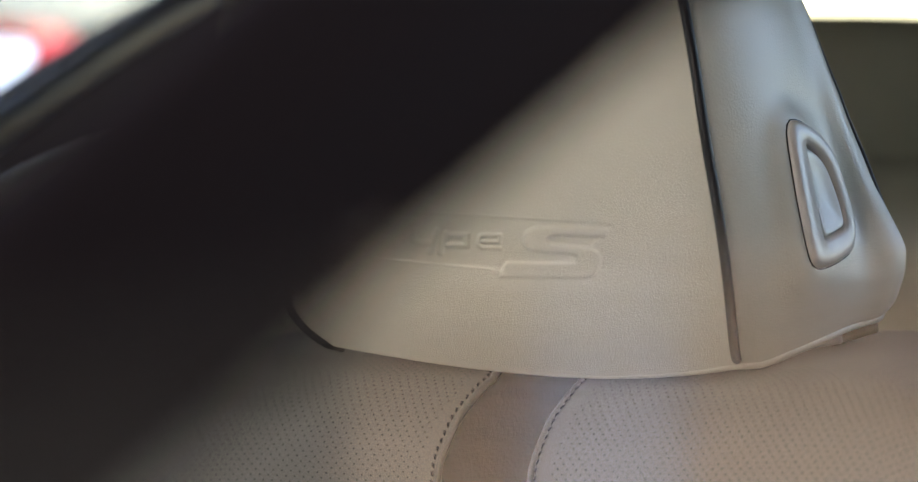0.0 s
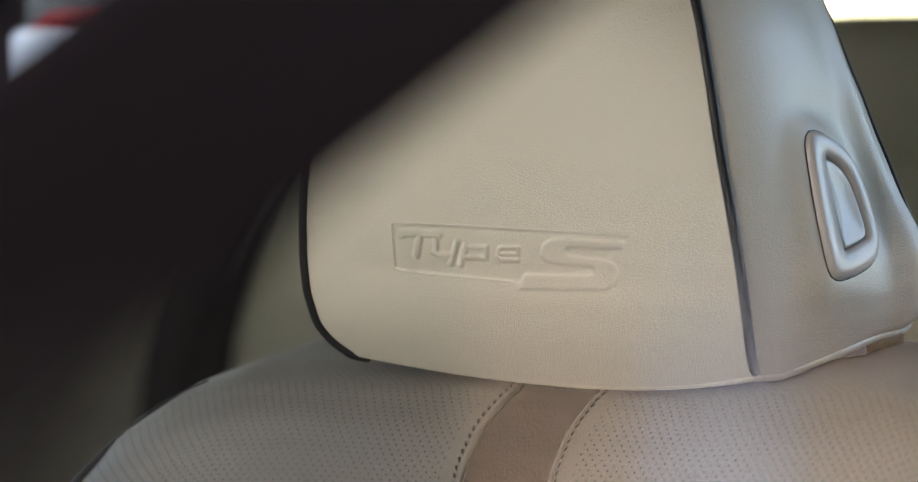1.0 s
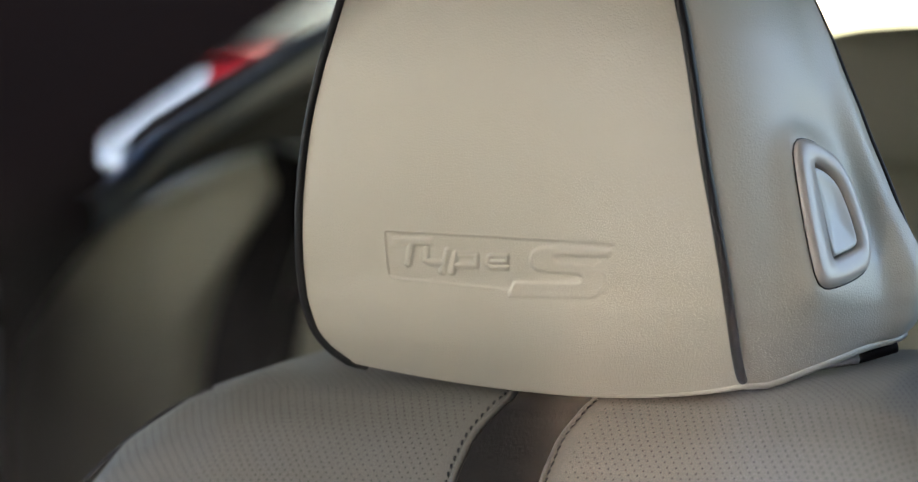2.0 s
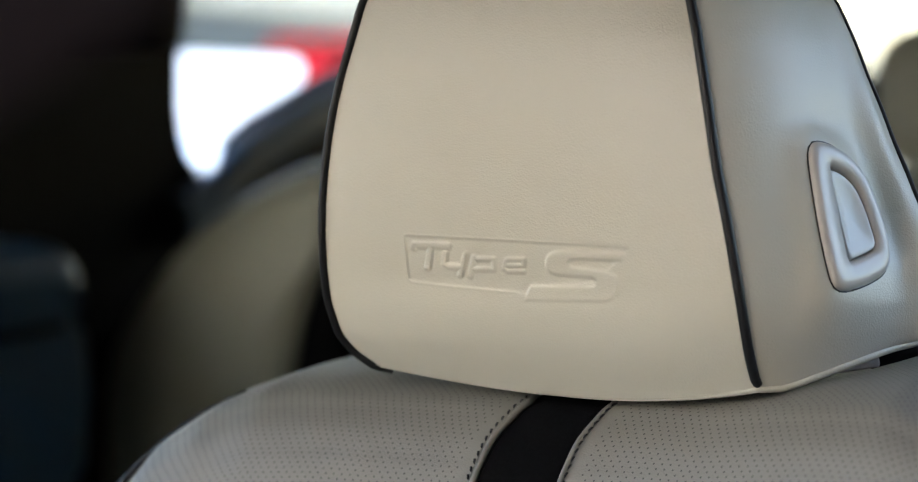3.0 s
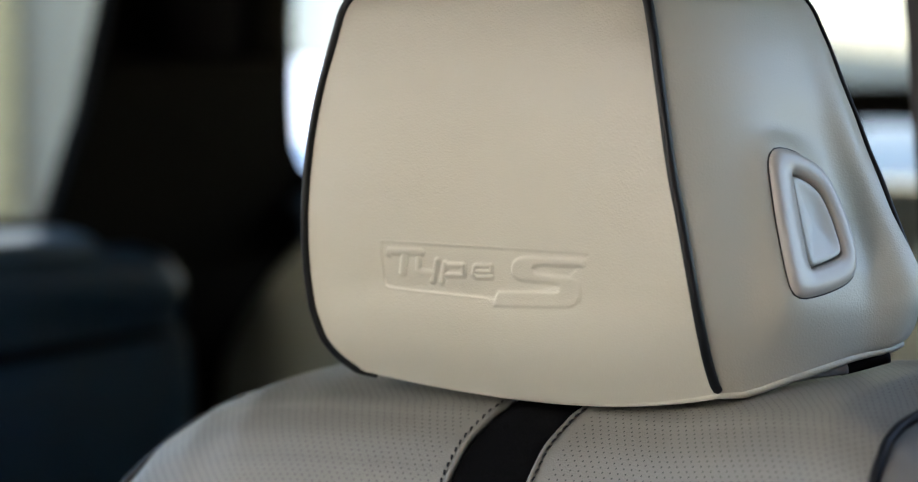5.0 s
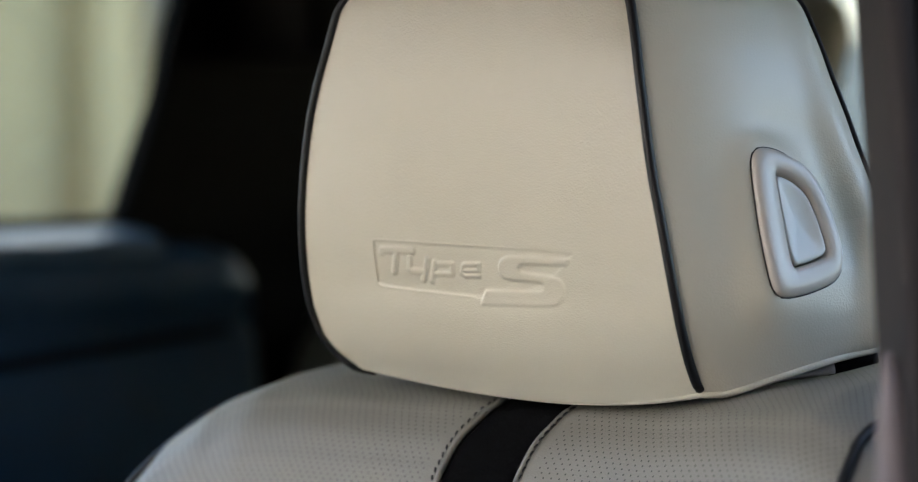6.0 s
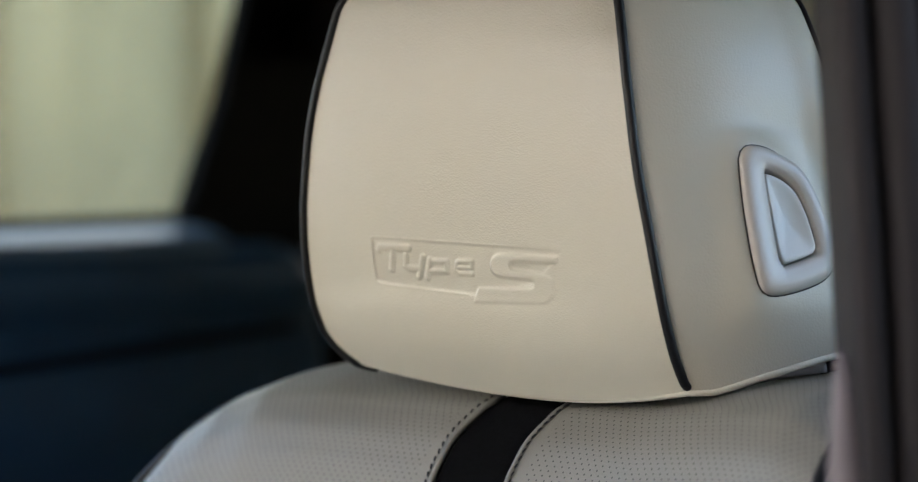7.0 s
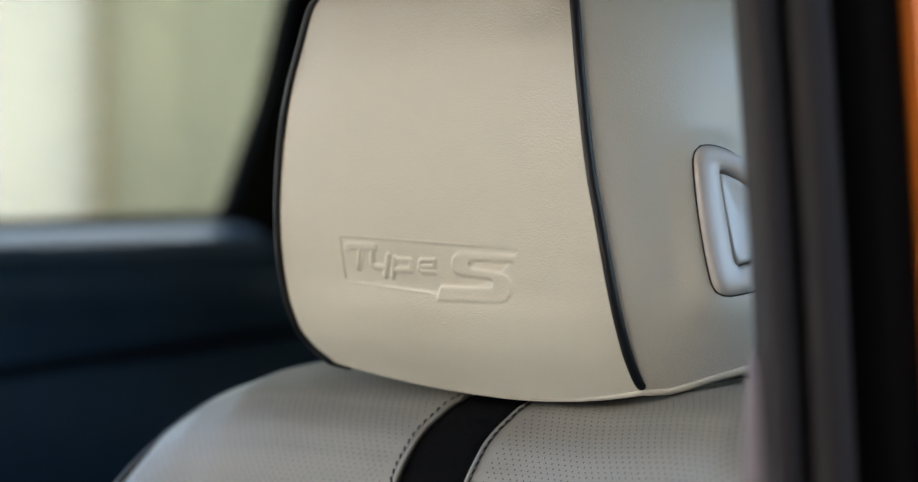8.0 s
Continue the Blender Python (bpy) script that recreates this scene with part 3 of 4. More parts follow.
def emboss(x, z):
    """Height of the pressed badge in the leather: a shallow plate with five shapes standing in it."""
    a, b = (x - LOGO_X) / LOGO_W, (LOGO_Z - z) / LOGO_H
    plate_d = outline_distance(a, b, rounded([(18, 30), (18, 4), (44, 2), (1096, 33), (1082, 66), (990, 150), (940, 200), (627, 262), (616, 261), (52, 228), (26, 216), (22, 190)], 2))
    big = outline_distance(a, b, rounded([(792, 57), (1060, 63), (1080, 64), (1072, 95), (1050, 96), (850, 95), (824, 102), (817, 115), (826, 130), (852, 135), (985, 146),
                                          (1032, 158), (1052, 194), (1040, 245), (1014, 274), (976, 286), (625, 292), (598, 293), (626, 224), (650, 222), (915, 220), (938, 212),
                                          (944, 198), (938, 184), (915, 177), (760, 171), (720, 158), (705, 125), (716, 86), (745, 64)], 2))
    rest = (([(64, 60), (68, 49), (238, 50)], 16), ([(148, 62), (127, 152)], 15),
            ([(220, 84), (214, 134), (234, 146), (298, 147)], 13), ([(321, 88), (288, 186)], 12),
            ([(362, 100), (336, 188)], 12), ([(378, 107), (456, 106), (454, 153), (362, 155)], 11),
            ([(598, 159), (524, 160), (507, 146), (516, 112), (528, 105), (602, 103), (598, 132), (524, 134)], 9.5))
    small = np.full(a.shape, 1e9)
    for line, half in rest:
        small = np.minimum(small, stroke_distance(a, b, line, half))

    def step(d, soft):
        return 1 / (1 + np.exp(np.clip(d / soft, -40, 40)))
    raised, letters, floor = step(big, 3.6), step(small, 3.0), step(plate_d, 4.6)
    ridge = np.exp(-(plate_d / 7.0) ** 2) * step(a - 900, 60) * (1 - step(box_distance(a, b, 560, 1200, 190, 330, 10), 10))
    return (-0.00075 * floor + 0.00040 * ridge) * (1 - raised) * (1 - letters) + 0.00085 * raised + 0.00040 * letters * (1 - raised)


def front_xyz(u, z):
    lx, ly, rx, ry, _, _ = soft_edges(z)
    lx, ly, rx, ry, zz = (np.asarray(v)[None, :] for v in (lx, ly, rx, ry, z))
    uu = u[:, None]
    low = np.clip((1.16 - zz) / 0.059, 0, 1)
    top = np.clip((zz - 1.30) / 0.058, 0, 1)
    hump = (1 - (2 * uu - 1) ** 2) * (0.58 + 0.5 * uu)
    X = lx + (rx - lx) * uu
    Y = ly + (ry - ly) * uu - 0.0058 * (1 - np.abs(2 * uu - 1) ** 3.6) + 0.0030 * np.clip((low - 0.55) / 0.45, 0, 1) ** 2 * (1 - np.abs(2 * uu - 1) ** 4) - 0.0030 * np.sin(np.pi * low) ** 2 * (1 - np.abs(2 * uu - 1) ** 4)
    Z = zz - 0.0143 * hump * low ** 2 - 0.0022 * uu ** 3 * low ** 2 + 0.010 * hump * top
    return X, Y, Z


def side_xyz(s, z):
    """The right side, from the front seam (s = 0) to the back edge (s = 1)."""
    _, _, rx, ry, bx, bz = soft_edges(z)
    rx, ry, bx, bz, zz = (np.asarray(v)[None, :] for v in (rx, ry, bx, bz, z))
    s = s[:, None]
    by = 0.138 + 0 * bx
    foot = np.exp(-np.maximum(zz - ZK[0], 0) / 0.028)
    bx = bx + foot * (0.191 - BX[0]) + 0.004 * np.exp(-((zz - 1.165) / 0.03) ** 2)
    w0, w1, w2, w3 = (1 - s) ** 3, 3 * s * (1 - s) ** 2, 3 * s * s * (1 - s), s ** 3
    X = w0 * rx + w1 * (rx + 0.014 + 0.003 * foot) + w2 * (rx + 0.046 + 0.004 * foot) + w3 * bx
    Y = w0 * ry + w1 * (ry + 0.010 - 0.002 * foot) + w2 * (ry + 0.050 - 0.010 * foot) + w3 * by
    drop = np.interp(s, (0, 0.1, 0.2, 0.3, 0.5, 0.75, 1), (1.0986, 1.0988, 1.0990, 1.1014, 1.1080, 1.1165, 1.1240)) - ZK[0] - (BZ[0] - ZK[0]) * s
    Z = zz + (bz - zz) * s + drop * np.exp(-np.maximum(zz - ZK[0], 0) / 0.020)
    dent = 0.0115 * np.exp(-(((Y - 0.103) / 0.024) ** 2 + ((Z - 1.195) / 0.045) ** 2)) + 0.0045 * np.exp(-(((Y - 0.080) / 0.026) ** 2 + ((Z - 1.245) / 0.020) ** 2))
    rim = 0.0045 * np.exp(-((Y - 0.124) / 0.012) ** 2)
    return X - dent * 0.85 + rim, Y + dent * 0.4, Z


def seat_button(X, Y, Z, frame3, outline):
    """Draws the leather of the side in to meet the button's surround, with a hollow behind it."""
    o, e1, e2, n = (np.array(v) for v in frame3)
    P = np.stack([X, Y, Z], -1) - o
    qa, qb, h = P @ e1, P @ e2, P @ n
    d = outline_distance(qa, qb, outline)
    behind = np.clip((qa - 0.020) / 0.030, 0, 1) * np.clip((qb - 0.010) / 0.03, 0, 1)
    want = -0.0010 - 0.0078 * behind
    below = np.clip((0.025 - qb) / 0.06, 0, 1)
    below = below * below * (3 - 2 * below)
    near = np.exp(-(np.maximum(d, 0) / (0.011 + 0.012 * behind + 0.008 * below)) ** 2)
    h2 = h + (want - h) * near
    h2 = np.where(d < 0, want - 0.010 * np.clip(-d / 0.004, 0, 1), h2)
    P = o + qa[..., None] * e1 + qb[..., None] * e2 + h2[..., None] * n
    return P[..., 0], P[..., 1], P[..., 2]


BTN = (Vector((0.1665, 0.0545, 1.1555)), Vector((0.149, 0.0555, 1.2365)), Vector((0.181, 0.1005, 1.1670)))


def rounded(outline, rounds=4):
    p = np.asarray(outline, float)
    for _ in range(rounds):
        q = np.roll(p, -1, 0)
        p = np.stack([0.78 * p + 0.22 * q, 0.22 * p + 0.78 * q], 1).reshape(-1, 2)
    return p


def evenly(points, count):
    """A closed outline as a given number of points, evenly spaced round it."""
    p = np.concatenate([points, points[:1]])
    run = np.concatenate([[0], np.cumsum(np.linalg.norm(np.diff(p, axis=0), axis=1))])
    at = np.linspace(0, run[-1], count, endpoint=False)
    return np.stack([np.interp(at, run, p[:, i]) for i in (0, 1)], -1)


def headrest():
    t = thing("headrest", (-0.015, 0.09, 1.085), "cream leather headrest with black piping and pressed badge", "headrest")
    # front, finest where the badge is pressed in
    u = np.concatenate([np.linspace(0, 0.195, 26)[:-1], np.linspace(0.195, 0.79, 400), np.linspace(0.79, 1, 26)[1:]])
    z = np.concatenate([np.linspace(ZK[0], 1.142, 26)[:-1], np.linspace(1.142, 1.190, 150), np.linspace(1.190, ZK[-1], 60)[1:]])
    X, Y, Z = front_xyz(u, z)
    Y = Y - emboss(X, Z)
    part("front_panel", grid(np.stack([X, Y, Z], -1), leather, flip=False), t, "cream leather front with pressed badge")
    # release button on the side
    o, a, c = BTN
    e2 = (a - o).normalized()
    e1 = ((c - o) - e2 * (c - o).dot(e2)).normalized()
    n = e1.cross(e2).normalized()
    n = n if n.x > 0 else -n
    outer = rounded([(0.0015, -0.001), (0.022, 0.0006), (0.0415, 0.005), (0.0487, 0.0125), (0.0505, 0.024), (0.0465, 0.0482), (0.0395, 0.0663), (0.0302, 0.0755), (0.0133, 0.0838),
                     (0.001, 0.0855), (-0.0053, 0.0795), (-0.0068, 0.0645), (-0.0079, 0.045), (-0.0078, 0.022), (-0.0063, 0.0035)], 3)
    inner = rounded([(0.0118, 0.0172), (0.0145, 0.0168), (0.0330, 0.0202), (0.0362, 0.0225), (0.0368, 0.0265), (0.0347, 0.0421), (0.0302, 0.0567), (0.022, 0.0642), (0.0125, 0.0685), (0.0103, 0.0675),
                     (0.0098, 0.057), (0.0097, 0.041), (0.0098, 0.0215)], 3)
    outer, inner = evenly(outer, 96), evenly(inner, 96)
    mid_o, mid_i = outer.mean(0), inner.mean(0)

    zc = np.linspace(ZK[0], ZK[-1], 90)
    fine = np.concatenate([np.linspace(ZK[0], 1.13, 20)[:-1], np.linspace(1.13, 1.26, 130), np.linspace(1.26, ZK[-1], 30)[1:]])
    side = seat_button(*side_xyz(np.linspace(0, 1, 130), fine), (o, e1, e2, n), outer)
    part("side_panel", grid(np.stack(side, -1), leather), t, "smooth cream leather side")
    lx, ly, rx, ry, bx, bz = soft_edges(zc)
    left = [[(lx[j] + 0.004 * w, ly[j] + (0.138 - ly[j]) * w, zc[j] + (bz[j] - zc[j]) * w) for j in range(len(zc))] for w in np.linspace(0, 1, 14)]
    part("side_panel", grid(left, leather, flip=True), t, "smooth cream leather side")
    back = [[(lx[j] + 0.004 + (bx[j] - lx[j] - 0.004) * w, 0.138 + 0.02 * math.sin(math.pi * w), bz[j]) for j in range(len(zc))] for w in np.linspace(0, 1, 20)]
    part("back_panel", grid(back, leather, flip=True), t)
    fx, fy, fz = front_xyz(np.linspace(0, 1, 30), zc[-1:])
    cap = [[(fx[i, 0] * (1 - w) + w * (lx[-1] + (bx[-1] - lx[-1]) * i / 29), fy[i, 0] * (1 - w) + 0.138 * w, fz[i, 0] + 0.006 * math.sin(math.pi * w)) for i in range(30)] for w in np.linspace(0, 1, 10)]
    part("top_panel", grid(cap, leather), t)
    # underside and its sewn edge
    fx, fy, fz = front_xyz(np.linspace(0, 1, 60), zc[:1])
    front_edge = np.stack([fx[:, 0], fy[:, 0], fz[:, 0]], -1)
    sx, sy, sz = side_xyz(np.linspace(0, 1, 40), zc[:1])
    side_edge = np.stack([sx[:, 0], sy[:, 0], sz[:, 0]], -1)
    rim = np.concatenate([front_edge, side_edge[1:]])
    under = [[p * (1 - w) + np.array((0.03, 0.10, 1.099)) * w for p in rim] for w in np.linspace(0, 1, 8)]
    part("underside", grid(under, leather), t)
    part("bottom_welt", tube(rim + np.array((0, 0.0022, -0.0004)), 0.0026, leather, 12, np.interp(np.arange(len(rim)), (0, 30, 44, 60, 98), (0.25, 0.25, 0.6, 1.0, 0.9))), t, "rolled cream leather seam")
    # piping
    part("left_piping", tube([(lx[0] + 0.006, ly[0] + 0.012, zc[0] - 0.004), (lx[0] + 0.002, ly[0] + 0.004, zc[0] - 0.0015)] + [(lx[j] - 0.0004, ly[j] - 0.0002, zc[j]) for j in range(len(zc))], 0.0027, black_piping, 14, [0.8] + [1] * (len(zc) + 1)), t, "black piping")
    part("right_piping", tube([(rx[0] + 0.0006, ry[0] + 0.001, zc[0] - 0.0008), (rx[0] + 0.0003, ry[0], zc[0] + 0.0004)] + [(rx[j], ry[j] - 0.0006, zc[j]) for j in range(1, len(zc))], 0.0030, black_piping, 14, [0.7] + [1] * len(zc)), t, "black piping")
    part("back_piping", tube([(bx[j] + 0.0004, 0.1425, bz[j]) for j in range(18, len(zc))], 0.0015, black_piping, 12), t, "black piping")
    def ring(base, mid, grow, h, tilt=0.0):
        return [o + e1 * q[0] + e2 * q[1] + n * (h - tilt * q[1] / 0.068) for q in (mid + (base - mid) * (1 + grow))]

    def closed(rows):
        return [r + [r[0]] for r in rows]
    rows = [ring(outer, mid_o, 0.03, -0.010), ring(outer, mid_o, 0.03, -0.001), ring(outer, mid_o, 0.0, 0.0014), ring(outer, mid_o, -0.06, 0.0029), ring(outer, mid_o, -0.13, 0.0033),
            ring(inner, mid_i, 0.24, 0.0030), ring(inner, mid_i, 0.15, 0.0020), ring(inner, mid_i, 0.10, 0.0004), ring(inner, mid_i, 0.09, -0.008)]
    bez = part("button_surround", grid(closed(rows), button_plastic), t, "raised cream surround of the release button")
    # dark joint where the surround sinks into the leather
    fine = np.stack(side, -1).reshape(-1, 3) - np.array(o)
    fa, fb, fh = fine @ np.array(e1), fine @ np.array(e2), fine @ np.array(n)
    joint = []
    for q in mid_o + (outer - mid_o) * 1.03:
        h = fh[np.argmin((fa - q[0]) ** 2 + (fb - q[1]) ** 2)]
        joint.append(o + e1 * q[0] + e2 * q[1] + n * (h - 0.0001))
    part("joint", tube(joint[::2] + [joint[0]], 0.0007, black_piping, 8), t, "dark joint round the button surround")
    rows = [ring(inner, mid_i, g, h, 0.0026) for g, h in ((0.045, -0.006), (0.035, 0.0012), (0.01, 0.0026), (-0.04, 0.0030), (-0.10, 0.0029), (-0.22, 0.0024), (-0.40, 0.0017), (-0.60, 0.0012),
                                                          (-0.80, 0.0009), (-0.92, 0.0008), (-0.999, 0.0008))]
    btn = new("button", grid(closed(rows), button_satin))
    btn.parent = bez
    tagged(btn, "dished satin release button")
    # posts into the backrest
    for x, y in ((-0.10, 0.10), (0.095, 0.10)):
        part("post", tube([(x, y, 1.05), (x, y, 1.13)], 0.006, metal, 16), t, "metal headrest post")
    part("post_collar", tube(smooth_curve([(0.142, 0.080, 1.1030), (0.152, 0.089, 1.1058), (0.164, 0.1000, 1.1088), (0.1715, 0.107, 1.1108)], 14), 0.0040, collar_grey, 14, np.linspace(0.35, 1.0, 14)), t, "pale grey guide collar")
    # Solid black cord laid in for the shade of the gap beside the collar.
    part("gap_shade", tube(smooth_curve([(0.168, 0.106, 1.1100), (0.178, 0.115, 1.1130), (0.190, 0.126, 1.1170)], 10), 0.0042, black_trim, 12), t, "black cord standing for the shaded gap beside the collar")


headrest()


# ---- the second row ----
def cushion_sheet(outline, y0, y1, puff, mat):
    """A padded form over an outline in x and z, bulging towards the front."""
    p = np.asarray(outline, float)
    mid = p.mean(0)
    rows = []
    for w, yy in ((1.0, y1), (1.0, y0 + 0.35 * (y1 - y0)), (0.985, y0 + 0.12 * (y1 - y0)), (0.95, y0 + 0.02 * (y1 - y0)), (0.88, y0 - 0.3 * puff), (0.7, y0 - 0.7 * puff), (0.4, y0 - puff), (0.02, y0 - puff * 1.05)):
        ring = [(*(mid + (q - mid) * w), 0) for q in p]
        ring = [(q[0], yy, q[1]) for q in ring]
        rows.append(ring + [ring[0]])
    rows = [[(mid[0] + (q[0] - mid[0]) * 0.02, y1, mid[1] + (q[2] - mid[1]) * 0.02) for q in rows[0]]] + rows
    return grid(rows, mat)


def rear_seats():
    t = thing("rear_seat", (-0.86, 1.25, 0.45), "cream leather rear seat in shade beside the far door", "car seat")
    out = rounded([(-1.16, 0.50), (-1.17, 0.90), (-1.05, 1.088), (-0.93, 1.178), (-0.79, 1.232), (-0.735, 1.212), (-0.80, 1.115), (-0.845, 1.0), (-0.86, 0.85), (-0.87, 0.50)])
    part("bolster", cushion_sheet(out, 1.18, 1.32, 0.03, rear_leather_shaded), t)
    part("base", block((-1.05, 0.72, 0.45), (-0.50, 1.30, 0.72), rear_leather_shaded, 0.05), t)
    part("shoulder_strap", tube(smooth_curve([(-0.845, 1.21, 0.80), (-0.835, 1.205, 0.95), (-0.80, 1.205, 1.10), (-0.755, 1.215, 1.215)], 20), 0.038, black_trim, 16), t, "black belt guide between the seat backs")
    out = rounded([(-0.80, 0.50), (-0.77, 0.95), (-0.72, 1.16), (-0.66, 1.24), (-0.52, 1.25), (-0.45, 1.20), (-0.43, 0.50)])
    part("backrest", cushion_sheet(out, 1.20, 1.32, 0.03, rear_leather_shaded), t)
    part("headrest", cushion_sheet(rounded([(-0.66, 1.245), (-0.675, 1.30), (-0.665, 1.39), (-0.62, 1.415), (-0.46, 1.415), (-0.41, 1.40), (-0.398, 1.36), (-0.415, 1.30), (-0.43, 1.245)], 3), 1.19, 1.27, 0.015, rear_leather_shaded), t)
    t = thing("rear_seat", (0.0, 1.25, 0.45), "cream leather rear seat with broad headrest", "car seat")
    part("backrest", cushion_sheet(rounded([(-0.28, 0.5), (-0.27, 1.09), (-0.215, 1.165), (-0.16, 1.222), (0.16, 1.222), (0.215, 1.165), (0.27, 1.09), (0.28, 0.5)]), 1.20, 1.32, 0.04, rear_leather_shaded), t)
    part("headrest", cushion_sheet(rounded([(-0.165, 1.205), (-0.178, 1.27), (-0.172, 1.345), (-0.10, 1.362), (0.10, 1.362), (0.172, 1.345), (0.178, 1.27), (0.165, 1.205)], 3), 1.19, 1.28, 0.015, rear_leather_shaded), t)
    part("base", block((-0.28, 0.72, 0.45), (0.28, 1.30, 0.72), rear_leather_shaded, 0.05), t)
    t = thing("third_row_seat", (-0.37, 2.2, 0.45), "pale third-row seat back below the rear window", "car seat")
    part("backrest", block((-0.98, 2.10, 0.45), (0.20, 2.36, 1.185), rear_leather_shaded, 0.04), t)


rear_seats()


# ---- outside the far side ----
def parked_car(place, turn, paint, label, high=1.5, long=4.3):
    t = thing("parked_car", (0, 0, 0), label, "car")
    half = 0.85
    body = [(-0.5, 0.35), (-0.5, 0.62), (-0.47, 0.78), (-0.30, 0.90), (0.42, 0.95), (0.49, 0.85), (0.5, 0.5), (0.49, 0.32)]
    rows = []
    for w in np.linspace(-1, 1, 13):
        k = 1 - 0.06 * abs(w) ** 4
        rows.append([(x * long * k, w * half, z if z < 0.5 else z * (1 - 0.04 * w ** 4)) for x, z in body] + [(body[0][0] * long * k, w * half, body[0][1])])
    part("body", grid(rows, paint), t)
    cab = [(-0.28, 0.90), (-0.14, high - 0.04), (0.0, high), (0.25, high - 0.03), (0.43, 0.92)]
    rows = [[(x * long, w * (half - 0.1 - 0.12 * (z - 0.9)), z - 0.03 * w ** 4 * (z > 1)) for x, z in cab] for w in np.linspace(-1, 1, 9)]
    part("roof", grid(rows, paint), t)
    for sgn in (-1, 1):
        part("side_window", plate([(-0.23 * long, 0.93), (-0.13 * long, high - 0.10), (0.24 * long, high - 0.10), (0.36 * long, 0.95)], "y", sgn * (half - 0.16), sgn * (half - 0.10), dark_window), t, "dark glass")
        for x in (-0.31, 0.31):
            ring = [(x * long, sgn * (half - 0.2), 0.32), (x * long, sgn * (half - 0.01), 0.32)]
            part("wheel", tube(ring, 0.32, tyre_mat, 24), t)
    t.matrix_basis = Matrix.Translation(place) @ Matrix.Rotation(radians(turn), 4, "Z")
    return t


parked_car((-5.5, 15.5, 0), 100, silver_paint, "pale silver-blue car parked in the sun", 1.62, 4.3)


def red_box():
    # Made-up red box, sized to fill in for an unidentified red shape.
    t = thing("red_box", (-2.26, 3.77, 0), "added upright red box standing for an unidentified red shape", "post box")
    part("body", block((-2.405, 3.63, 0.10), (-2.115, 3.91, 1.462), red_paint, 0.05, 5), t)
    part("front_panel", block((-2.36, 3.622, 0.55), (-2.16, 3.634, 1.20), red_paint, 0.004), t, "flush red front panel")
    part("plinth", block((-2.39, 3.65, 0.0), (-2.13, 3.89, 0.11), black_trim, 0.01), t, "dark plinth")


def cabinet():
    # Added box; its pale blue imitates a reflection on the glossy window sill.
    t = thing("reflection_box", (-5.33, 7.3, 0), "added pale blue box standing for the bluish sill reflection", "cabinet")
    part("body", block((-5.65, 6.74, 0.06), (-5.01, 7.90, 1.36), sill_reflection_blue, 0.05, 4), t)
    part("plinth", block((-5.60, 6.80, 0.0), (-5.06, 7.84, 0.07), black_trim, 0.01), t, "dark plinth")
    part("handle", block((-5.02, 7.70, 1.02), (-4.985, 7.73, 1.13), black_trim, 0.005), t, "black handle")


def bright_patch_sheet():
    # Made-up sheet, lit from behind, in place of the window's overexposed patch.
    t = thing("bright_patch_sheet", (FAR - 0.048, 1.372, 1.235), "added white translucent sheet standing for an overexposed patch of window", "window screen", kind="structure")
    pts = [(1.385, 1.247), (1.372, 1.264), (1.372, 1.318), (1.379, 1.335), (1.398, 1.345), (1.43, 1.348), (1.674, 1.349), (1.690, 1.344), (1.697, 1.332),
           (1.692, 1.318), (1.660, 1.292), (1.60, 1.250), (1.47, 1.235), (1.42, 1.237)]
    part("sheet", plate(pts, "x", FAR - 0.0485, FAR - 0.0455, bright_patch_white), t)


bright_patch_sheet()
cabinet()
red_box()


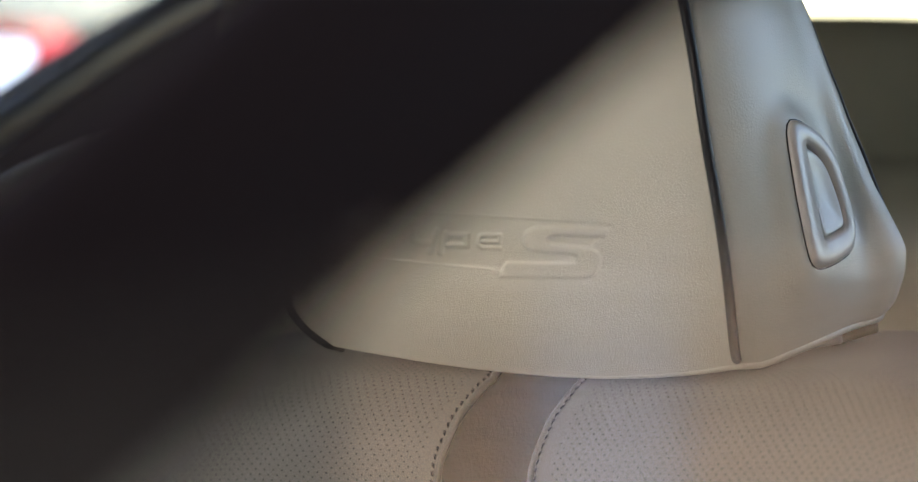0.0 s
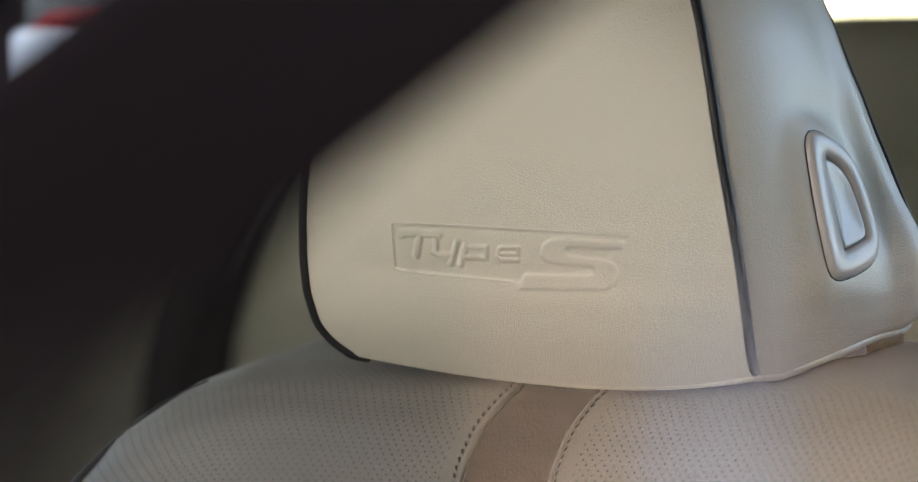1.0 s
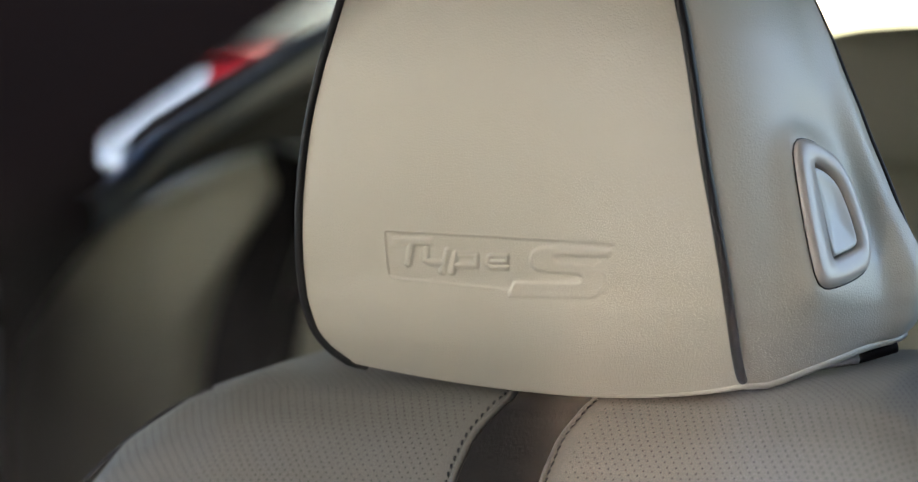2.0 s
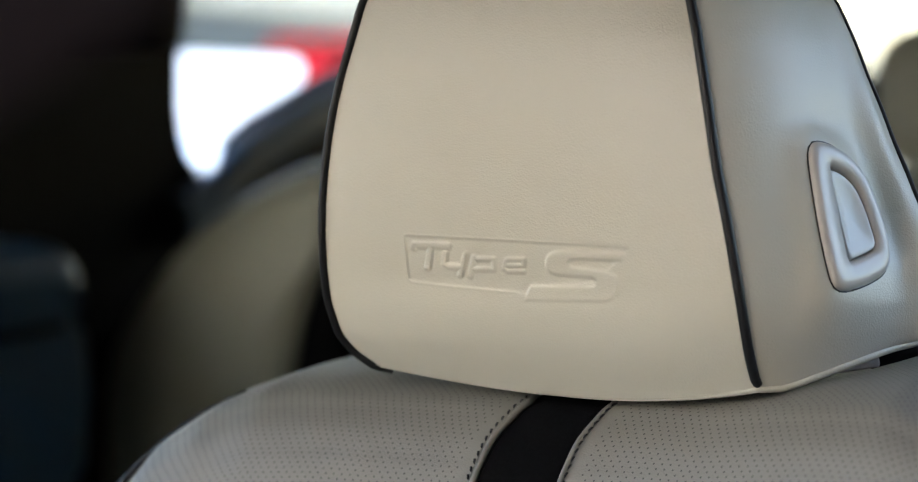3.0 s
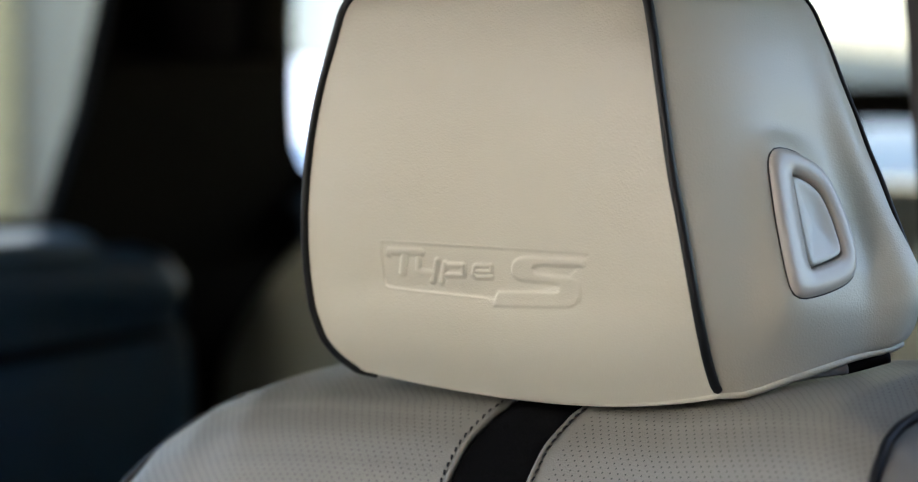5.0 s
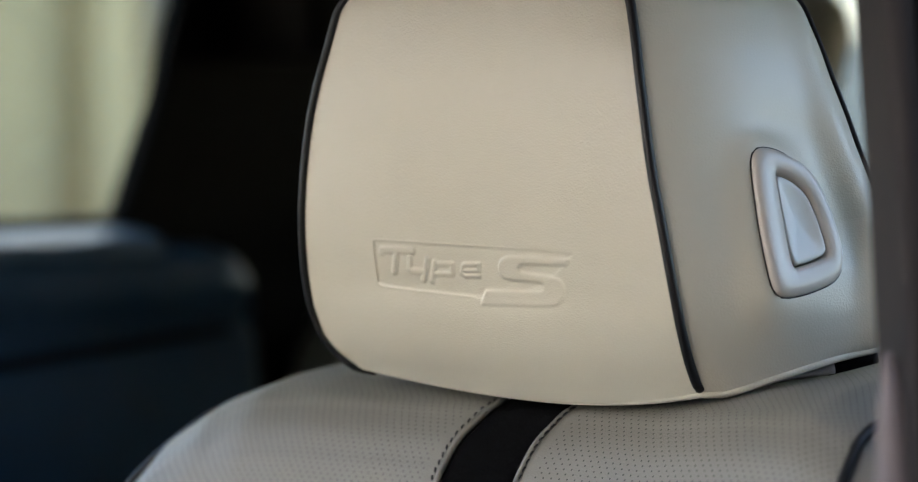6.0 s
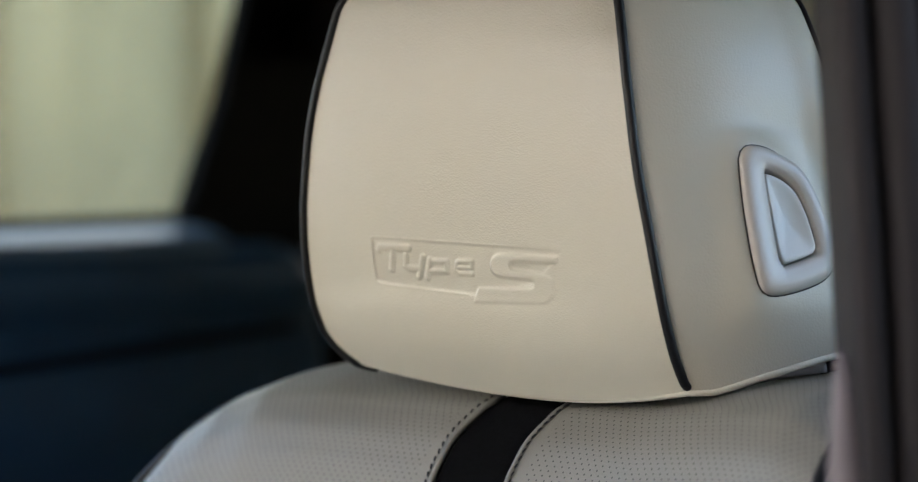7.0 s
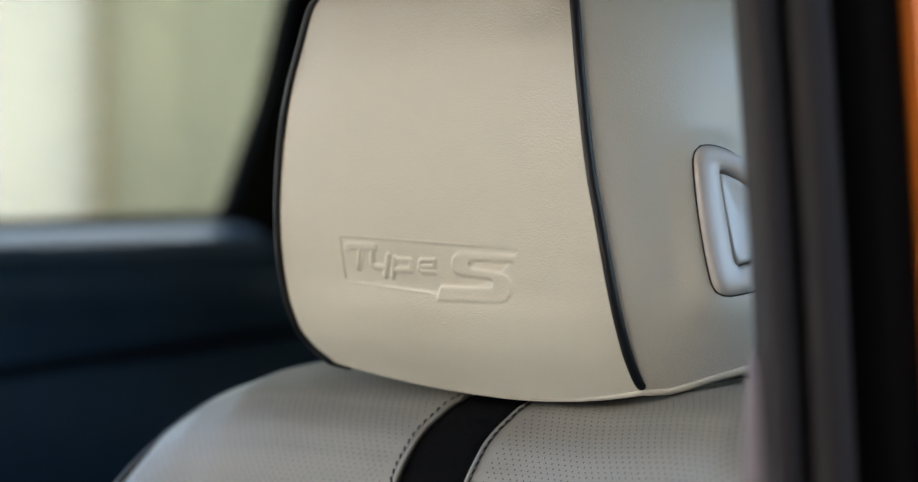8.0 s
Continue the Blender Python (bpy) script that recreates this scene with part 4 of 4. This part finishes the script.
def outer_walls():
    t = thing("garden_wall", (-7.2, 1.0, 0), "cream rendered wall with shallow piers", "wall", kind="structure")
    part("face", block((-7.4, 5.7, 0.0), (-7.2, 9.5, 3.4), cream_wall), t)
    # Paler and warmer than the rest of the wall, up to y 5.88.
    part("white_panel", block((-7.3, -6.0, 0.0), (-7.16, 5.88, 2.2), pale_wall, 0.02), t, "paler, warmer stretch of wall")
    for y in np.arange(-5.4, 7.4, 1.25):
        part("pier", block((-7.22, y, 0.0), (-7.06, y + 0.34, 2.15 if y < 5.5 else 3.3), pale_wall if y < 5.5 else cream_wall, 0.02), t)
    part("pier", block((-7.25, 7.52, 0.0), (-7.04, 8.06, 3.35), shade_grey, 0.02), t, "grey weathered pier")
    t = thing("grey_building", (-12, 25, 0), "low grey building with a white fascia", "building", kind="structure")
    part("face", block((-12.4, 17.4, 0.0), (-12.0, 60.0, 2.44), grey_wall), t)
    part("corner_column", block((-12.45, 16.3, 0.0), (-11.95, 17.36, 3.4), white_paint, 0.02), t, "white corner column")
    part("fascia", block((-12.4, 17.35, 2.445), (-11.9, 60.0, 3.4), white_paint), t, "white fascia")


outer_walls()
# Unseen wall, added to bounce warm front light and colour the haze in the glass.
t = thing("bounce_wall", (-2, -6.5, 0), "unseen warm cream wall added before the car to bounce sunlight", "building", kind="structure")
part("face", block((-14.0, -7.0, 0.0), (-0.7, -6.5, 5.2), warm_wall), t)
part("low_wall", block((-0.69, -7.0, 0.0), (0.45, -6.5, 1.06), warm_wall), t)
part("dado", block((-1.5, -6.52, 0.0), (0.45, -6.46, 1.02), dado_wall, 0.01), t, "unseen warm brown band added to tint the haze in the glass")
part("haze_gap", block((-6.5, -6.52, 0.1), (-1.5, -6.44, 2.3), dark_render, 0.01), t, "unseen dark panel added to keep part of the glass haze dark")
part("door", block((-1.06, -6.46, 0.02), (-0.72, -6.40, 2.1), lavender_paint, 0.01), t, "narrow pale lavender door")
# Unseen walls, added to hold back sky and sun from front right, right and rear.
t = thing("light_blockers", (5, -6.5, 0), "unseen dark walls added to block light round the near side", "building", kind="structure")
part("face", block((0.46, -7.0, 0.0), (14.0, -6.52, 14.5), dark_render), t)
part("front_block", block((-0.69, -7.0, 1.07), (0.455, -6.52, 9.0), dark_render), t)
part("right_block", block((6.0, -6.5, 0.0), (6.5, 1.8, 14.0), brown_render), t, "unseen brown wall added to cut the sky on the right")
part("sun_block", block((-0.1, 3.62, 0.0), (3.0, 4.1, 14.0), dark_render), t)
for x in (0.9, 3.9):
    part("shutter", block((x, -6.53, 0.02), (x + 2.0, -6.47, 3.0), blocker_grey, 0.01), t, "unseen dark panel on the added wall")
